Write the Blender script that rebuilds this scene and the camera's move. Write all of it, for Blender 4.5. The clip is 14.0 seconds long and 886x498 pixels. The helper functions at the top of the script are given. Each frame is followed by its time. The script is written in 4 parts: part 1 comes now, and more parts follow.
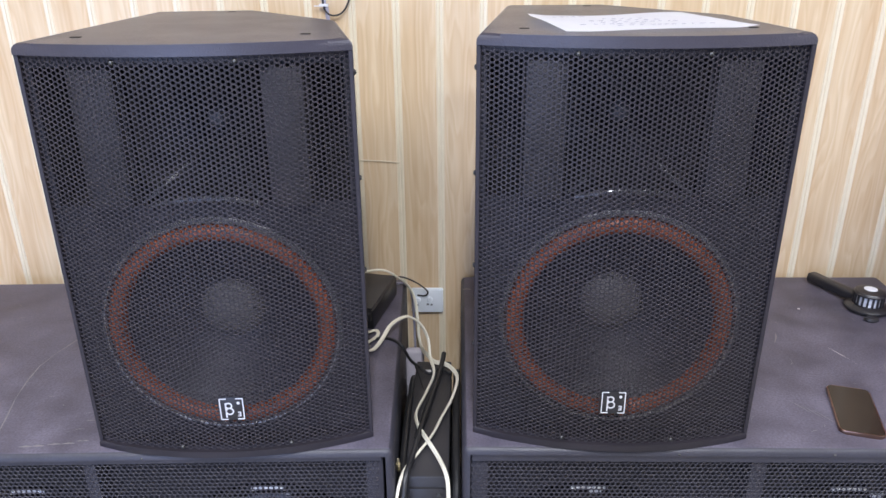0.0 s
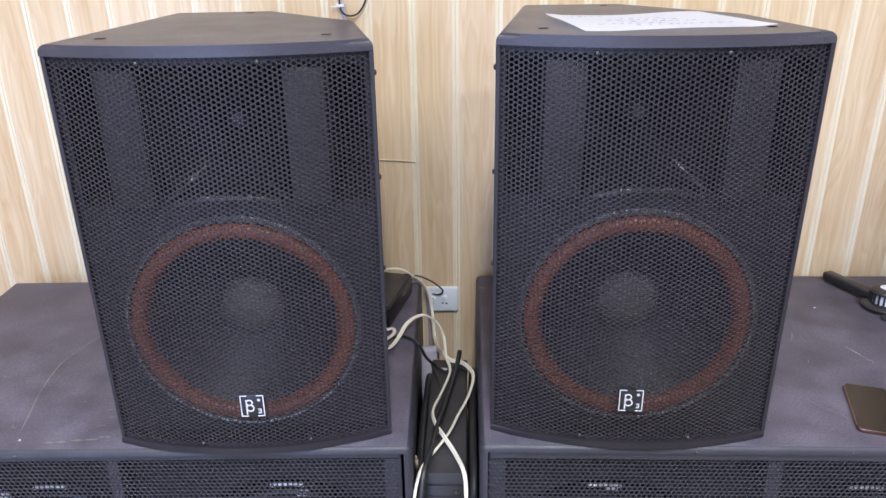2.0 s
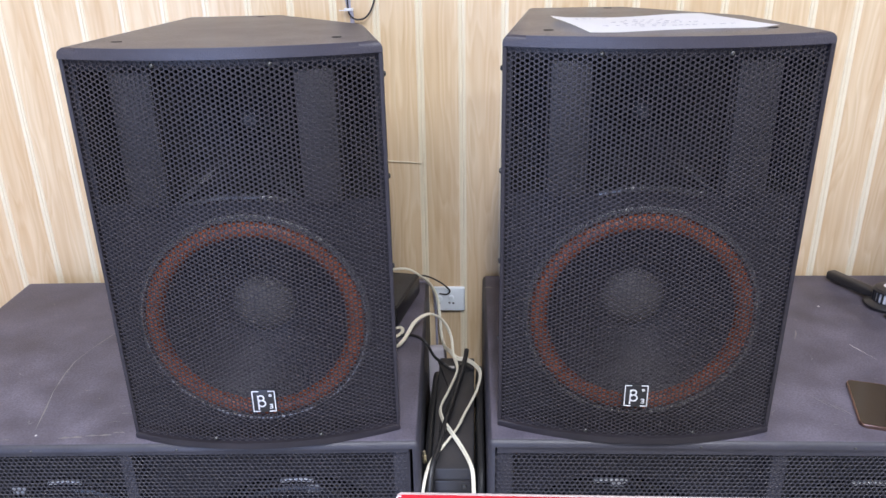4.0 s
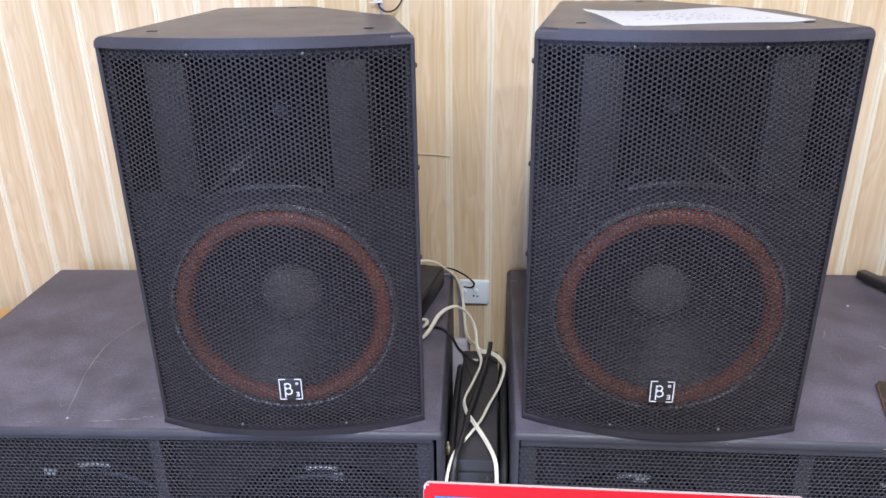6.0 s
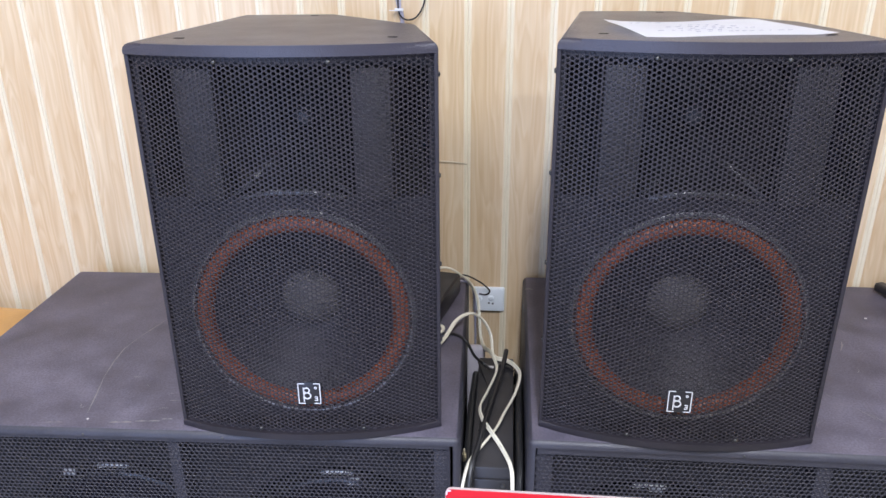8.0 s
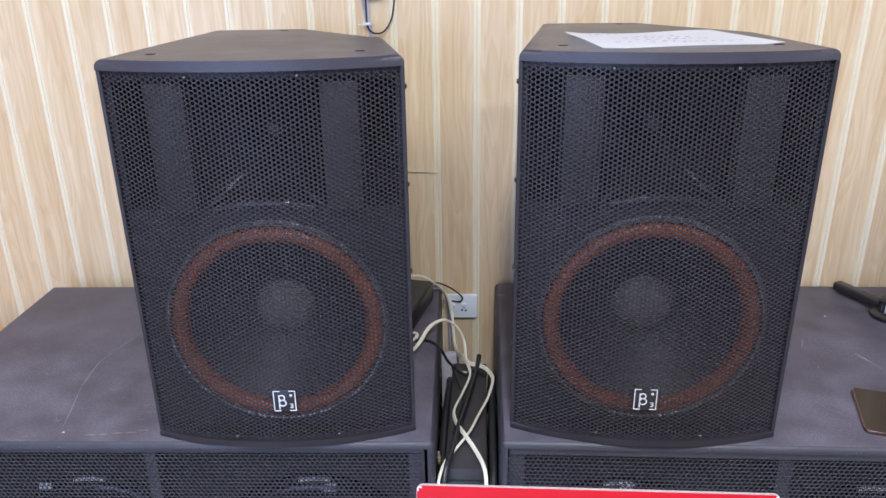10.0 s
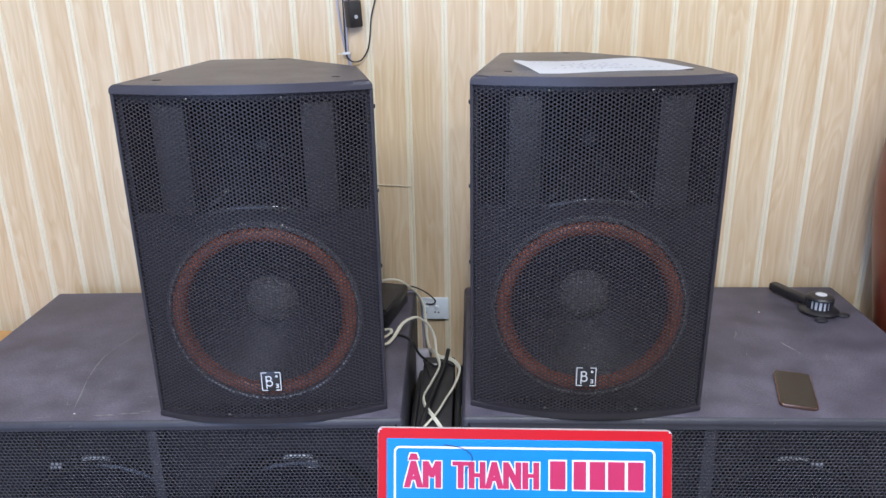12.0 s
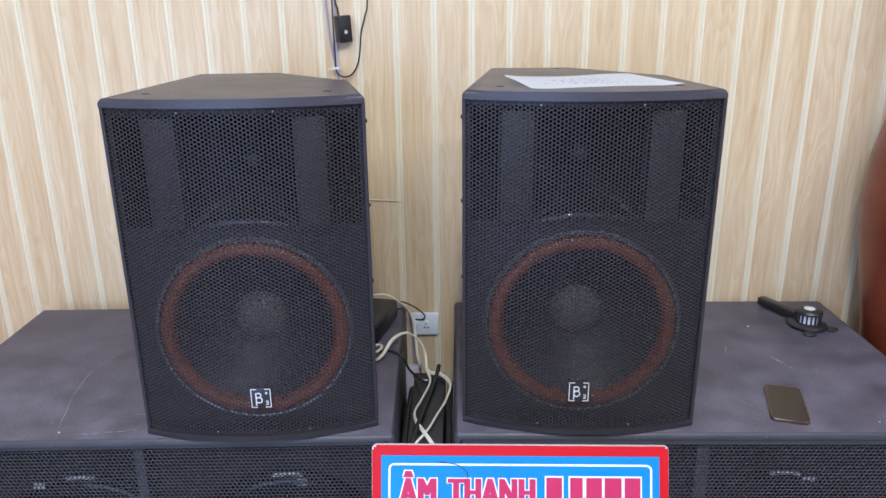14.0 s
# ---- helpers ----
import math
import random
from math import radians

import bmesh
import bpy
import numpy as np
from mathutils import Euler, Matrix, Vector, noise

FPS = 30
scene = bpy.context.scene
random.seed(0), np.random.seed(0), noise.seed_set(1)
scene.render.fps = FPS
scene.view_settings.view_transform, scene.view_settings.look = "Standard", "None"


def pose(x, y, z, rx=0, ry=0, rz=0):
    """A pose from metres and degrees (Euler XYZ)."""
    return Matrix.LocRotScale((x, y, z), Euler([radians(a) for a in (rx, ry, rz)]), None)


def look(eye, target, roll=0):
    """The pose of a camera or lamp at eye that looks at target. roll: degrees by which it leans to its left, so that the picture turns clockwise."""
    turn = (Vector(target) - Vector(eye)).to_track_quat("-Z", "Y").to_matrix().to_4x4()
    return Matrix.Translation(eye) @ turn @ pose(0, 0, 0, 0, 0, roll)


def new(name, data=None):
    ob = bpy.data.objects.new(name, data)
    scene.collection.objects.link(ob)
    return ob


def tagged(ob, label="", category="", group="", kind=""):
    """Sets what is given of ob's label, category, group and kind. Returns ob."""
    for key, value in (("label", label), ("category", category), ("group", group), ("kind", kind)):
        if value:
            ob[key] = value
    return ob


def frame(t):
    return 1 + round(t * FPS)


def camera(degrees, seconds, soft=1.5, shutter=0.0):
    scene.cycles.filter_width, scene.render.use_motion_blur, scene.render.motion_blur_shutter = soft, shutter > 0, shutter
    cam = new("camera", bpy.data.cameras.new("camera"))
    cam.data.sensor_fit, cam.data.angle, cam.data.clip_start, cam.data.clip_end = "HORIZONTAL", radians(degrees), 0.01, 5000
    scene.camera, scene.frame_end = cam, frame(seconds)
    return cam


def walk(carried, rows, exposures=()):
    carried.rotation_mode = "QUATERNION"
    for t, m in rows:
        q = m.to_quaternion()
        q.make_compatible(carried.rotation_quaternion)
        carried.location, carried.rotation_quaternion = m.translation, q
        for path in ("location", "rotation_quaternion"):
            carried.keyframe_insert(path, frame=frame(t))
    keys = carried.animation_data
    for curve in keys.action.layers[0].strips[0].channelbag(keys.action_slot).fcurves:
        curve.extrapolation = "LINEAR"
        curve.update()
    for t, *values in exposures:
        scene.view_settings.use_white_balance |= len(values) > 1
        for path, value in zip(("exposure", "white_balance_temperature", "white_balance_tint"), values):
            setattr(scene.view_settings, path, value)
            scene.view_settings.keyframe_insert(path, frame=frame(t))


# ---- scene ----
cam = camera(61.7, 14.0)
PATH = [
    (0, (0.001, 0.044, 1.394), (-0.047, 1.889, 0.623), -0.5),
    (0.5, (0.0, 0.043, 1.392), (-0.05, 1.887, 0.619), -0.5),
    (1, (-0.005, 0.042, 1.393), (-0.061, 1.884, 0.616), -0.6),
    (1.5, (-0.011, 0.04, 1.395), (-0.077, 1.882, 0.619), -0.7),
    (2, (-0.014, 0.035, 1.396), (-0.086, 1.879, 0.624), -0.8),
    (4.5, (-0.019, 0.008, 1.394), (-0.111, 1.856, 0.634), -1.1),
    (5, (-0.023, 0.012, 1.393), (-0.127, 1.855, 0.623), -1.0),
    (5.5, (-0.028, 0.008, 1.393), (-0.151, 1.848, 0.618), -0.8),
    (6, (-0.028, 0.005, 1.393), (-0.17, 1.844, 0.619), -0.8),
    (6.5, (-0.027, 0.001, 1.392), (-0.179, 1.84, 0.622), -0.8),
    (7, (-0.032, -0.002, 1.394), (-0.194, 1.838, 0.627), -0.5),
    (7.5, (-0.043, -0.002, 1.396), (-0.218, 1.838, 0.633), -0.4),
    (10, (-0.029, -0.034, 1.403), (-0.137, 1.824, 0.672), -0.8),
    (10.5, (-0.014, -0.064, 1.406), (-0.115, 1.798, 0.684), -1.0),
    (11, (0.001, -0.135, 1.417), (-0.101, 1.732, 0.708), -1.3),
    (11.5, (0.016, -0.197, 1.421), (-0.078, 1.677, 0.729), -1.3),
    (12, (0.029, -0.228, 1.421), (-0.054, 1.656, 0.755), -0.9),
    (12.5, (0.032, -0.237, 1.421), (-0.036, 1.658, 0.784), -0.8),
    (13, (0.029, -0.233, 1.421), (-0.024, 1.665, 0.794), -0.8),
    (13.5, (0.02, -0.225, 1.42), (-0.024, 1.675, 0.798), -0.6),
    (14, (0.016, -0.223, 1.418), (-0.027, 1.675, 0.791), -0.6),
]
walk(cam, [(t, look(eye, target, roll)) for t, eye, target, roll in PATH],
     exposures=[(0, 0.05, 6720, 17), (7.5, 0.06, 6680, 17), (10, -0.12, 6600, 16), (11, -0.06, 6600, 15), (12, -0.2, 6500, 13), (14, -0.24, 6500, 13)])

# ---- light ----
world = bpy.data.worlds.new("world")
scene.world = world
world.use_nodes = True
wn = world.node_tree
sky = wn.nodes.new("ShaderNodeTexSky")
sky.sky_type, sky.sun_disc = "NISHITA", False
sky.sun_elevation, sky.sun_rotation = radians(50), radians(200)
wn.links.new(sky.outputs[0], wn.nodes["Background"].inputs[0])
wn.nodes["Background"].inputs[1].default_value = 0.1


def area_lamp(name, m, sx, sy, watts, colour):
    d = bpy.data.lights.new(name, "AREA")
    d.shape, d.size, d.size_y, d.energy, d.color = "RECTANGLE", sx, sy, watts, colour
    ob = new(name, d)
    ob.matrix_world = m
    return ob


LAMPS = ((0.06, -0.70, 108, 90), (1.45, 0.0, 42, 0), (-1.45, 0.0, 36, 0))
COOL = (0.83, 0.92, 1.0)
for lamp_x, lamp_y, watts, turn in LAMPS:
    area_lamp("tube_light", pose(lamp_x, lamp_y, 2.83, 0, 0, turn), 1.2, 0.14, watts, COOL)
area_lamp("doorway_daylight", pose(-1.45, -3.45, 1.15, 90, 0, 0), 2.1, 2.1, 125, (0.40, 0.57, 1.0))

# ---- materials ----


def mat(name, colour, rough=0.5, metal=0.0, spec=0.5, vary=0.0, scale=8.0, fine=0.0, fine_scale=600.0, bump=0.0,
        bump_scale=900.0, rough_vary=0.0, second=None, coat=0.0, island=False):
    """A node material: base colour varied at two scales, gloss variation, fine relief."""
    m = bpy.data.materials.new(name)
    m.use_nodes = True
    nt = m.node_tree
    b = nt.nodes["Principled BSDF"]
    b.inputs["Roughness"].default_value = rough
    b.inputs["Metallic"].default_value = metal
    b.inputs["Specular IOR Level"].default_value = spec
    b.inputs["Coat Weight"].default_value = coat
    b.inputs["Base Color"].default_value = (*colour, 1)
    co = nt.nodes.new("ShaderNodeTexCoord")
    if vary or fine or rough_vary:
        n1 = nt.nodes.new("ShaderNodeTexNoise")
        n1.inputs["Scale"].default_value, n1.inputs["Detail"].default_value = scale, 5
        nt.links.new(co.outputs["Object"], n1.inputs["Vector"])
        n2 = nt.nodes.new("ShaderNodeTexNoise")
        n2.inputs["Scale"].default_value, n2.inputs["Detail"].default_value = fine_scale, 2
        nt.links.new(co.outputs["Object"], n2.inputs["Vector"])
        ramp = nt.nodes.new("ShaderNodeMapRange")
        ramp.inputs[1].default_value, ramp.inputs[2].default_value = 0.32, 0.68
        nt.links.new(n1.outputs[0], ramp.inputs[0])
        mix = nt.nodes.new("ShaderNodeMix")
        mix.data_type = "RGBA"
        other = second or tuple(c * (1 - vary) for c in colour)
        mix.inputs[6].default_value, mix.inputs[7].default_value = (*colour, 1), (*other, 1)
        nt.links.new(ramp.outputs[0], mix.inputs[0])
        hs = nt.nodes.new("ShaderNodeHueSaturation")
        mr = nt.nodes.new("ShaderNodeMapRange")
        mr.inputs[3].default_value, mr.inputs[4].default_value = 1 - fine, 1 + fine
        nt.links.new(n2.outputs[0], mr.inputs[0])
        nt.links.new(mr.outputs[0], hs.inputs["Value"])
        nt.links.new(mix.outputs[2], hs.inputs["Color"])
        nt.links.new(hs.outputs[0], b.inputs["Base Color"])
        if rough_vary:
            rr = nt.nodes.new("ShaderNodeMapRange")
            rr.inputs[1].default_value, rr.inputs[2].default_value = 0.3, 0.7
            rr.inputs[3].default_value, rr.inputs[4].default_value = rough - rough_vary, rough + rough_vary
            nt.links.new(n1.outputs[0], rr.inputs[0])
            nt.links.new(rr.outputs[0], b.inputs["Roughness"])
    if bump:
        n3 = nt.nodes.new("ShaderNodeTexNoise")
        n3.inputs["Scale"].default_value, n3.inputs["Detail"].default_value = bump_scale, 3
        nt.links.new(co.outputs["Object"], n3.inputs["Vector"])
        bp = nt.nodes.new("ShaderNodeBump")
        bp.inputs["Strength"].default_value, bp.inputs["Distance"].default_value = 1.0, bump
        nt.links.new(n3.outputs[0], bp.inputs["Height"])
        nt.links.new(bp.outputs[0], b.inputs["Normal"])
    return m


def emitter(name, colour, strength):
    m = bpy.data.materials.new(name)
    m.use_nodes = True
    b = m.node_tree.nodes["Principled BSDF"]
    b.inputs["Emission Color"].default_value, b.inputs["Emission Strength"].default_value = (*colour, 1), strength
    return m


def wood_panel_material():
    """Pale wood-print plastic panel: soft upright streaks and long cathedral figures, different on each panel."""
    m = bpy.data.materials.new("wood_print_panel")
    m.use_nodes = True
    nt = m.node_tree
    N, L = nt.nodes.new, nt.links.new
    b = nt.nodes["Principled BSDF"]
    b.inputs["Roughness"].default_value = 0.38
    co, info = N("ShaderNodeTexCoord"), N("ShaderNodeObjectInfo")
    sh = N("ShaderNodeVectorMath")
    sh.operation = "ADD"
    mul = N("ShaderNodeVectorMath")
    mul.operation = "SCALE"
    mul.inputs[0].default_value = (3.1, 0.0, 17.3)
    L(info.outputs["Random"], mul.inputs["Scale"])
    L(co.outputs["Object"], sh.inputs[0])
    L(mul.outputs[0], sh.inputs[1])
    # the long figures: rings of a stretched, bent distance field
    m1 = N("ShaderNodeMapping")
    m1.inputs["Scale"].default_value = (15.0, 1.0, 1.9)
    L(sh.outputs[0], m1.inputs[0])
    nz = N("ShaderNodeTexNoise")
    nz.inputs["Scale"].default_value, nz.inputs["Detail"].default_value, nz.inputs["Roughness"].default_value = 1.0, 2.5, 0.45
    L(m1.outputs[0], nz.inputs["Vector"])
    k = N("ShaderNodeMath")
    k.operation = "MULTIPLY"
    k.inputs[1].default_value = 13.0
    L(nz.outputs[0], k.inputs[0])
    fr = N("ShaderNodeMath")
    fr.operation = "FRACT"
    L(k.outputs[0], fr.inputs[0])
    ring = N("ShaderNodeValToRGB")
    ring.color_ramp.elements[0].position, ring.color_ramp.elements[0].color = 0.0, (0.25, 0.25, 0.25, 1)
    ring.color_ramp.elements[1].position, ring.color_ramp.elements[1].color = 0.75, (0.75, 0.75, 0.75, 1)
    e = ring.color_ramp.elements.new(1.0)
    e.color = (0.25, 0.25, 0.25, 1)
    L(fr.outputs[0], ring.inputs[0])
    # fine upright fibres
    m2 = N("ShaderNodeMapping")
    m2.inputs["Scale"].default_value = (190.0, 1.0, 3.2)
    L(sh.outputs[0], m2.inputs[0])
    n2 = N("ShaderNodeTexNoise")
    n2.inputs["Scale"].default_value, n2.inputs["Detail"].default_value = 1.0, 4
    L(m2.outputs[0], n2.inputs["Vector"])
    # broad pale and pinkish streaks
    m3 = N("ShaderNodeMapping")
    m3.inputs["Scale"].default_value = (38.0, 1.0, 1.6)
    L(sh.outputs[0], m3.inputs[0])
    n3 = N("ShaderNodeTexNoise")
    n3.inputs["Scale"].default_value, n3.inputs["Detail"].default_value = 1.0, 3
    L(m3.outputs[0], n3.inputs["Vector"])
    broad = N("ShaderNodeValToRGB")
    broad.color_ramp.elements[0].position, broad.color_ramp.elements[0].color = 0.33, (0.595, 0.447, 0.290, 1)
    broad.color_ramp.elements[1].position, broad.color_ramp.elements[1].color = 0.66, (0.685, 0.571, 0.417, 1)
    L(n3.outputs[0], broad.inputs[0])
    fig = N("ShaderNodeMix")
    fig.data_type, fig.blend_type = "RGBA", "MULTIPLY"
    tone = N("ShaderNodeMix")
    tone.data_type = "RGBA"
    tone.inputs[6].default_value, tone.inputs[7].default_value = (1.04, 1.03, 1.02, 1), (0.87, 0.765, 0.65, 1)
    L(ring.outputs[0], tone.inputs[0])
    fig.inputs[0].default_value = 1.0
    L(broad.outputs[0], fig.inputs[6])
    L(tone.outputs[2], fig.inputs[7])
    hs = N("ShaderNodeHueSaturation")
    mr = N("ShaderNodeMapRange")
    mr.inputs[1].default_value, mr.inputs[2].default_value = 0.25, 0.75
    mr.inputs[3].default_value, mr.inputs[4].default_value = 0.945, 1.045
    L(n2.outputs[0], mr.inputs[0])
    L(mr.outputs[0], hs.inputs["Value"])
    L(fig.outputs[2], hs.inputs["Color"])
    L(hs.outputs[0], b.inputs["Base Color"])
    return m


WOODPRINT = wood_panel_material()
BEAD = mat("cream_bead", (0.73, 0.65, 0.50), 0.35, vary=0.08, scale=20)
GROOVE = mat("panel_groove", (0.73, 0.62, 0.46), 0.6, vary=0.1)
CABINET = mat("textured_black_paint", (0.037, 0.034, 0.048), 0.36, vary=0.2, scale=9, fine=0.25, fine_scale=700, bump=0.0006,
              bump_scale=380, rough_vary=0.03)
GRILLE = mat("black_grille_steel", (0.025, 0.0215, 0.0275), 0.46, spec=0.3, vary=0.25, scale=11, rough_vary=0.08)
# Lighter copy of the grille paint: the lit crescents in the holes, as colour.
HOLEEDGE = mat("lit_hole_edge", (0.055, 0.050, 0.060), 0.36, vary=0.25, scale=11)
# Grille steel in a lighter tone than on the loudspeakers.
SUBGRILLE = mat("lighter_grille_steel", (0.038, 0.036, 0.046), 0.46, spec=0.3, vary=0.3, scale=9, rough_vary=0.08)
# Same coating as SUBTOP without dust, darkened further to stand in for shade.
SUBSIDE = mat("shaded_black_coating", (0.034, 0.033, 0.046), 0.5, vary=0.25, scale=10, fine=0.3, fine_scale=260, bump=0.0003, bump_scale=420, rough_vary=0.06)
BAFFLE = mat("black_baffle_board", (0.014, 0.0125, 0.017), 0.65, vary=0.2, scale=14)
CHEEK = mat("horn_cheek_plastic", (0.032, 0.029, 0.031), 0.55, vary=0.2, scale=14)
HORN = mat("black_horn_plastic", (0.017, 0.016, 0.017), 0.14, vary=0.2, scale=20)
HORNLIP = mat("satin_horn_lip", (0.03, 0.03, 0.033), 0.22, spec=0.8, coat=0.2, vary=0.2, scale=20)
PORT = mat("port_black", (0.014, 0.013, 0.013), 0.8, vary=0.2)
CONE = mat("paper_cone", (0.019, 0.0165, 0.024), 0.50, vary=0.25, scale=30, bump=0.0004, bump_scale=300)
CAP = mat("dust_cap_felt", (0.115, 0.105, 0.10), 0.6, vary=0.15, scale=40)
SURROUND = mat("orange_rubber_surround", (0.27, 0.062, 0.019), 0.42, vary=0.25, scale=15)
GASKET = mat("gasket_ring", (0.07, 0.07, 0.075), 0.35, vary=0.2, scale=60)
# Pale metal for the modelled highlights on the woofer rims.
RIMGLINT = mat("rim_glint_metal", (0.80, 0.80, 0.82), 0.42, metal=0.7, vary=0.1)
RIM = mat("black_chrome_rim", (0.34, 0.33, 0.32), 0.36, metal=1.0, vary=0.2, scale=30)
THROAT = mat("throat_mesh", (0.07, 0.07, 0.075), 0.5, vary=0.2, scale=80)
SCREW = mat("zinc_screw", (0.11, 0.11, 0.11), 0.5, metal=1.0, vary=0.2)
SLOT = mat("slot_black", (0.004, 0.004, 0.004), 0.7, vary=0.1)
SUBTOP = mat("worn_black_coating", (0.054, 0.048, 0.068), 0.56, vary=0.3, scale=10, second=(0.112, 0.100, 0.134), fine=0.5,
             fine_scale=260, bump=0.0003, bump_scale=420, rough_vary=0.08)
WHITE = mat("white_print", (0.66, 0.67, 0.72), 0.4, vary=0.04)
BADGE = mat("badge_black", (0.012, 0.012, 0.016), 0.3, vary=0.1)
STICKER = mat("grey_sticker", (0.48, 0.49, 0.52), 0.5, vary=0.1, scale=90)
SCRAPE = mat("scuffed_coating", (0.19, 0.18, 0.185), 0.6, vary=0.3, scale=60)
CHIP = mat("chipped_spot", (0.50, 0.48, 0.48), 0.6, vary=0.1)
IVORY = mat("ivory_cable_jacket", (0.78, 0.73, 0.60), 0.4, vary=0.12, scale=25)
RUBBER = mat("black_cable_rubber", (0.016, 0.016, 0.018), 0.45, vary=0.2, scale=30)
GREYCAB = mat("grey_cable_jacket", (0.34, 0.33, 0.42), 0.45, vary=0.1, scale=30)
PLASTIC = mat("black_plastic", (0.020, 0.019, 0.022), 0.35, vary=0.2, scale=25, bump=0.0001)
CASE = mat("scuffed_black_vinyl", (0.028, 0.027, 0.031), 0.45, vary=0.3, scale=20, fine=0.15, bump=0.0003)
DUCT = mat("grey_duct_plastic", (0.42, 0.39, 0.43), 0.5, vary=0.1, scale=20)
SOCKET = mat("white_socket_plastic", (0.74, 0.78, 0.82), 0.3, vary=0.05, scale=30)
SOCKETHOLE = mat("socket_hole", (0.05, 0.05, 0.06), 0.6, vary=0.1)
BRASS = mat("brass_plug", (0.60, 0.52, 0.36), 0.35, metal=1.0, vary=0.15)
PAPER = mat("white_paper", (0.93, 0.93, 0.98), 0.7, vary=0.04, scale=14)
INK = mat("blue_grey_ink", (0.32, 0.33, 0.48), 0.7, vary=0.2, scale=60)
PHONE = mat("dark_phone_glass", (0.022, 0.016, 0.013), 0.14, vary=0.2, scale=20)
PHONERIM = mat("copper_phone_rim", (0.30, 0.19, 0.15), 0.28, metal=1.0, vary=0.1)
RED = mat("red_sign_border", (0.42, 0.004, 0.011), 0.5, spec=0.25, vary=0.08, scale=12)
BLUE = mat("blue_sign_print", (0.0, 0.175, 0.50), 0.45, spec=0.25, vary=0.12, scale=9)
PINK = mat("magenta_letter", (0.40, 0.022, 0.085), 0.5, spec=0.25, vary=0.08, scale=30)
PALE = mat("pale_sign_line", (0.58, 0.63, 0.72), 0.5, spec=0.25, vary=0.04)
CARD = mat("sign_core", (0.40, 0.33, 0.33), 0.6, vary=0.1)
LACQUER = mat("red_brown_lacquered_wood", (0.20, 0.042, 0.020), 0.28, vary=0.4, scale=7, second=(0.13, 0.022, 0.012), fine=0.12,
              fine_scale=160)
HONEY = mat("honey_wood", (0.60, 0.33, 0.11), 0.35, vary=0.25, scale=5, fine=0.1, fine_scale=120)
CEIL = mat("white_ceiling_paint", (0.78, 0.78, 0.76), 0.8, vary=0.05, scale=3)
PLASTER = mat("cream_wall_paint", (0.62, 0.58, 0.50), 0.7, vary=0.08, scale=3)
TILE = mat("grey_floor_tile", (0.36, 0.34, 0.31), 0.3, vary=0.15, scale=5, fine=0.08, fine_scale=200)
GROUT = mat("floor_grout", (0.20, 0.19, 0.17), 0.8, vary=0.2)
LAMPBODY = mat("white_lamp_housing", (0.8, 0.8, 0.8), 0.4, vary=0.03)
GLOW = emitter("lamp_diffuser", COOL, 6.0)

# ---- building helpers ----


def solid(name, bm, material, smooth=False):
    me = bpy.data.meshes.new(name)
    bm.normal_update()
    bm.to_mesh(me)
    bm.free()
    for one in (material if isinstance(material, (list, tuple)) else [material]):
        me.materials.append(one)
    if smooth:
        me.shade_smooth()
        me.set_sharp_from_angle(angle=radians(35))
    return me


def part(name, bm, material, parent, label="", smooth=True, m=None):
    me = bm if isinstance(bm, bpy.types.Mesh) else solid(name, bm, material, smooth)
    ob = new(name, me)
    ob.parent = parent
    if m is not None:
        ob.matrix_basis = m
    if label:
        tagged(ob, label)
    return ob


def thing(name, m, label, category, group="", kind=""):
    ob = new(name)
    ob.empty_display_size = 0.05
    ob.matrix_world = m
    return tagged(ob, label, category, group, kind)


def box(x0, x1, y0, y1, z0, z1, bevel=0.0, seg=2):
    bm = bmesh.new()
    bmesh.ops.create_cube(bm, size=1)
    for v in bm.verts:
        v.co = (x0 + (v.co.x + 0.5) * (x1 - x0), y0 + (v.co.y + 0.5) * (y1 - y0), z0 + (v.co.z + 0.5) * (z1 - z0))
    if bevel:
        bmesh.ops.bevel(bm, geom=bm.edges[:], offset=bevel, segments=seg, affect="EDGES", profile=0.5)
    return bm


def merge(*bms):
    """Joins several bmeshes into the first."""
    out = bms[0]
    for other in bms[1:]:
        tmp = bpy.data.meshes.new("tmp")
        other.to_mesh(tmp)
        other.free()
        out.from_mesh(tmp)
        bpy.data.meshes.remove(tmp)
    return out


def slab(outline, z0, z1, bevel=0.0, seg=3):
    """A flat slab with the outline of a polygon, given counter-clockwise from above."""
    bm = bmesh.new()
    low = [bm.verts.new((x, y, z0)) for x, y in outline]
    high = [bm.verts.new((x, y, z1)) for x, y in outline]
    bm.faces.new(low[::-1])
    bm.faces.new(high)
    for i in range(len(outline)):
        j = (i + 1) % len(outline)
        bm.faces.new((low[i], low[j], high[j], high[i]))
    if bevel:
        edges = [e for e in bm.edges if abs(e.verts[0].co.z - e.verts[1].co.z) < 1e-6]
        bmesh.ops.bevel(bm, geom=edges, offset=bevel, segments=seg, affect="EDGES", profile=0.5)
    return bm


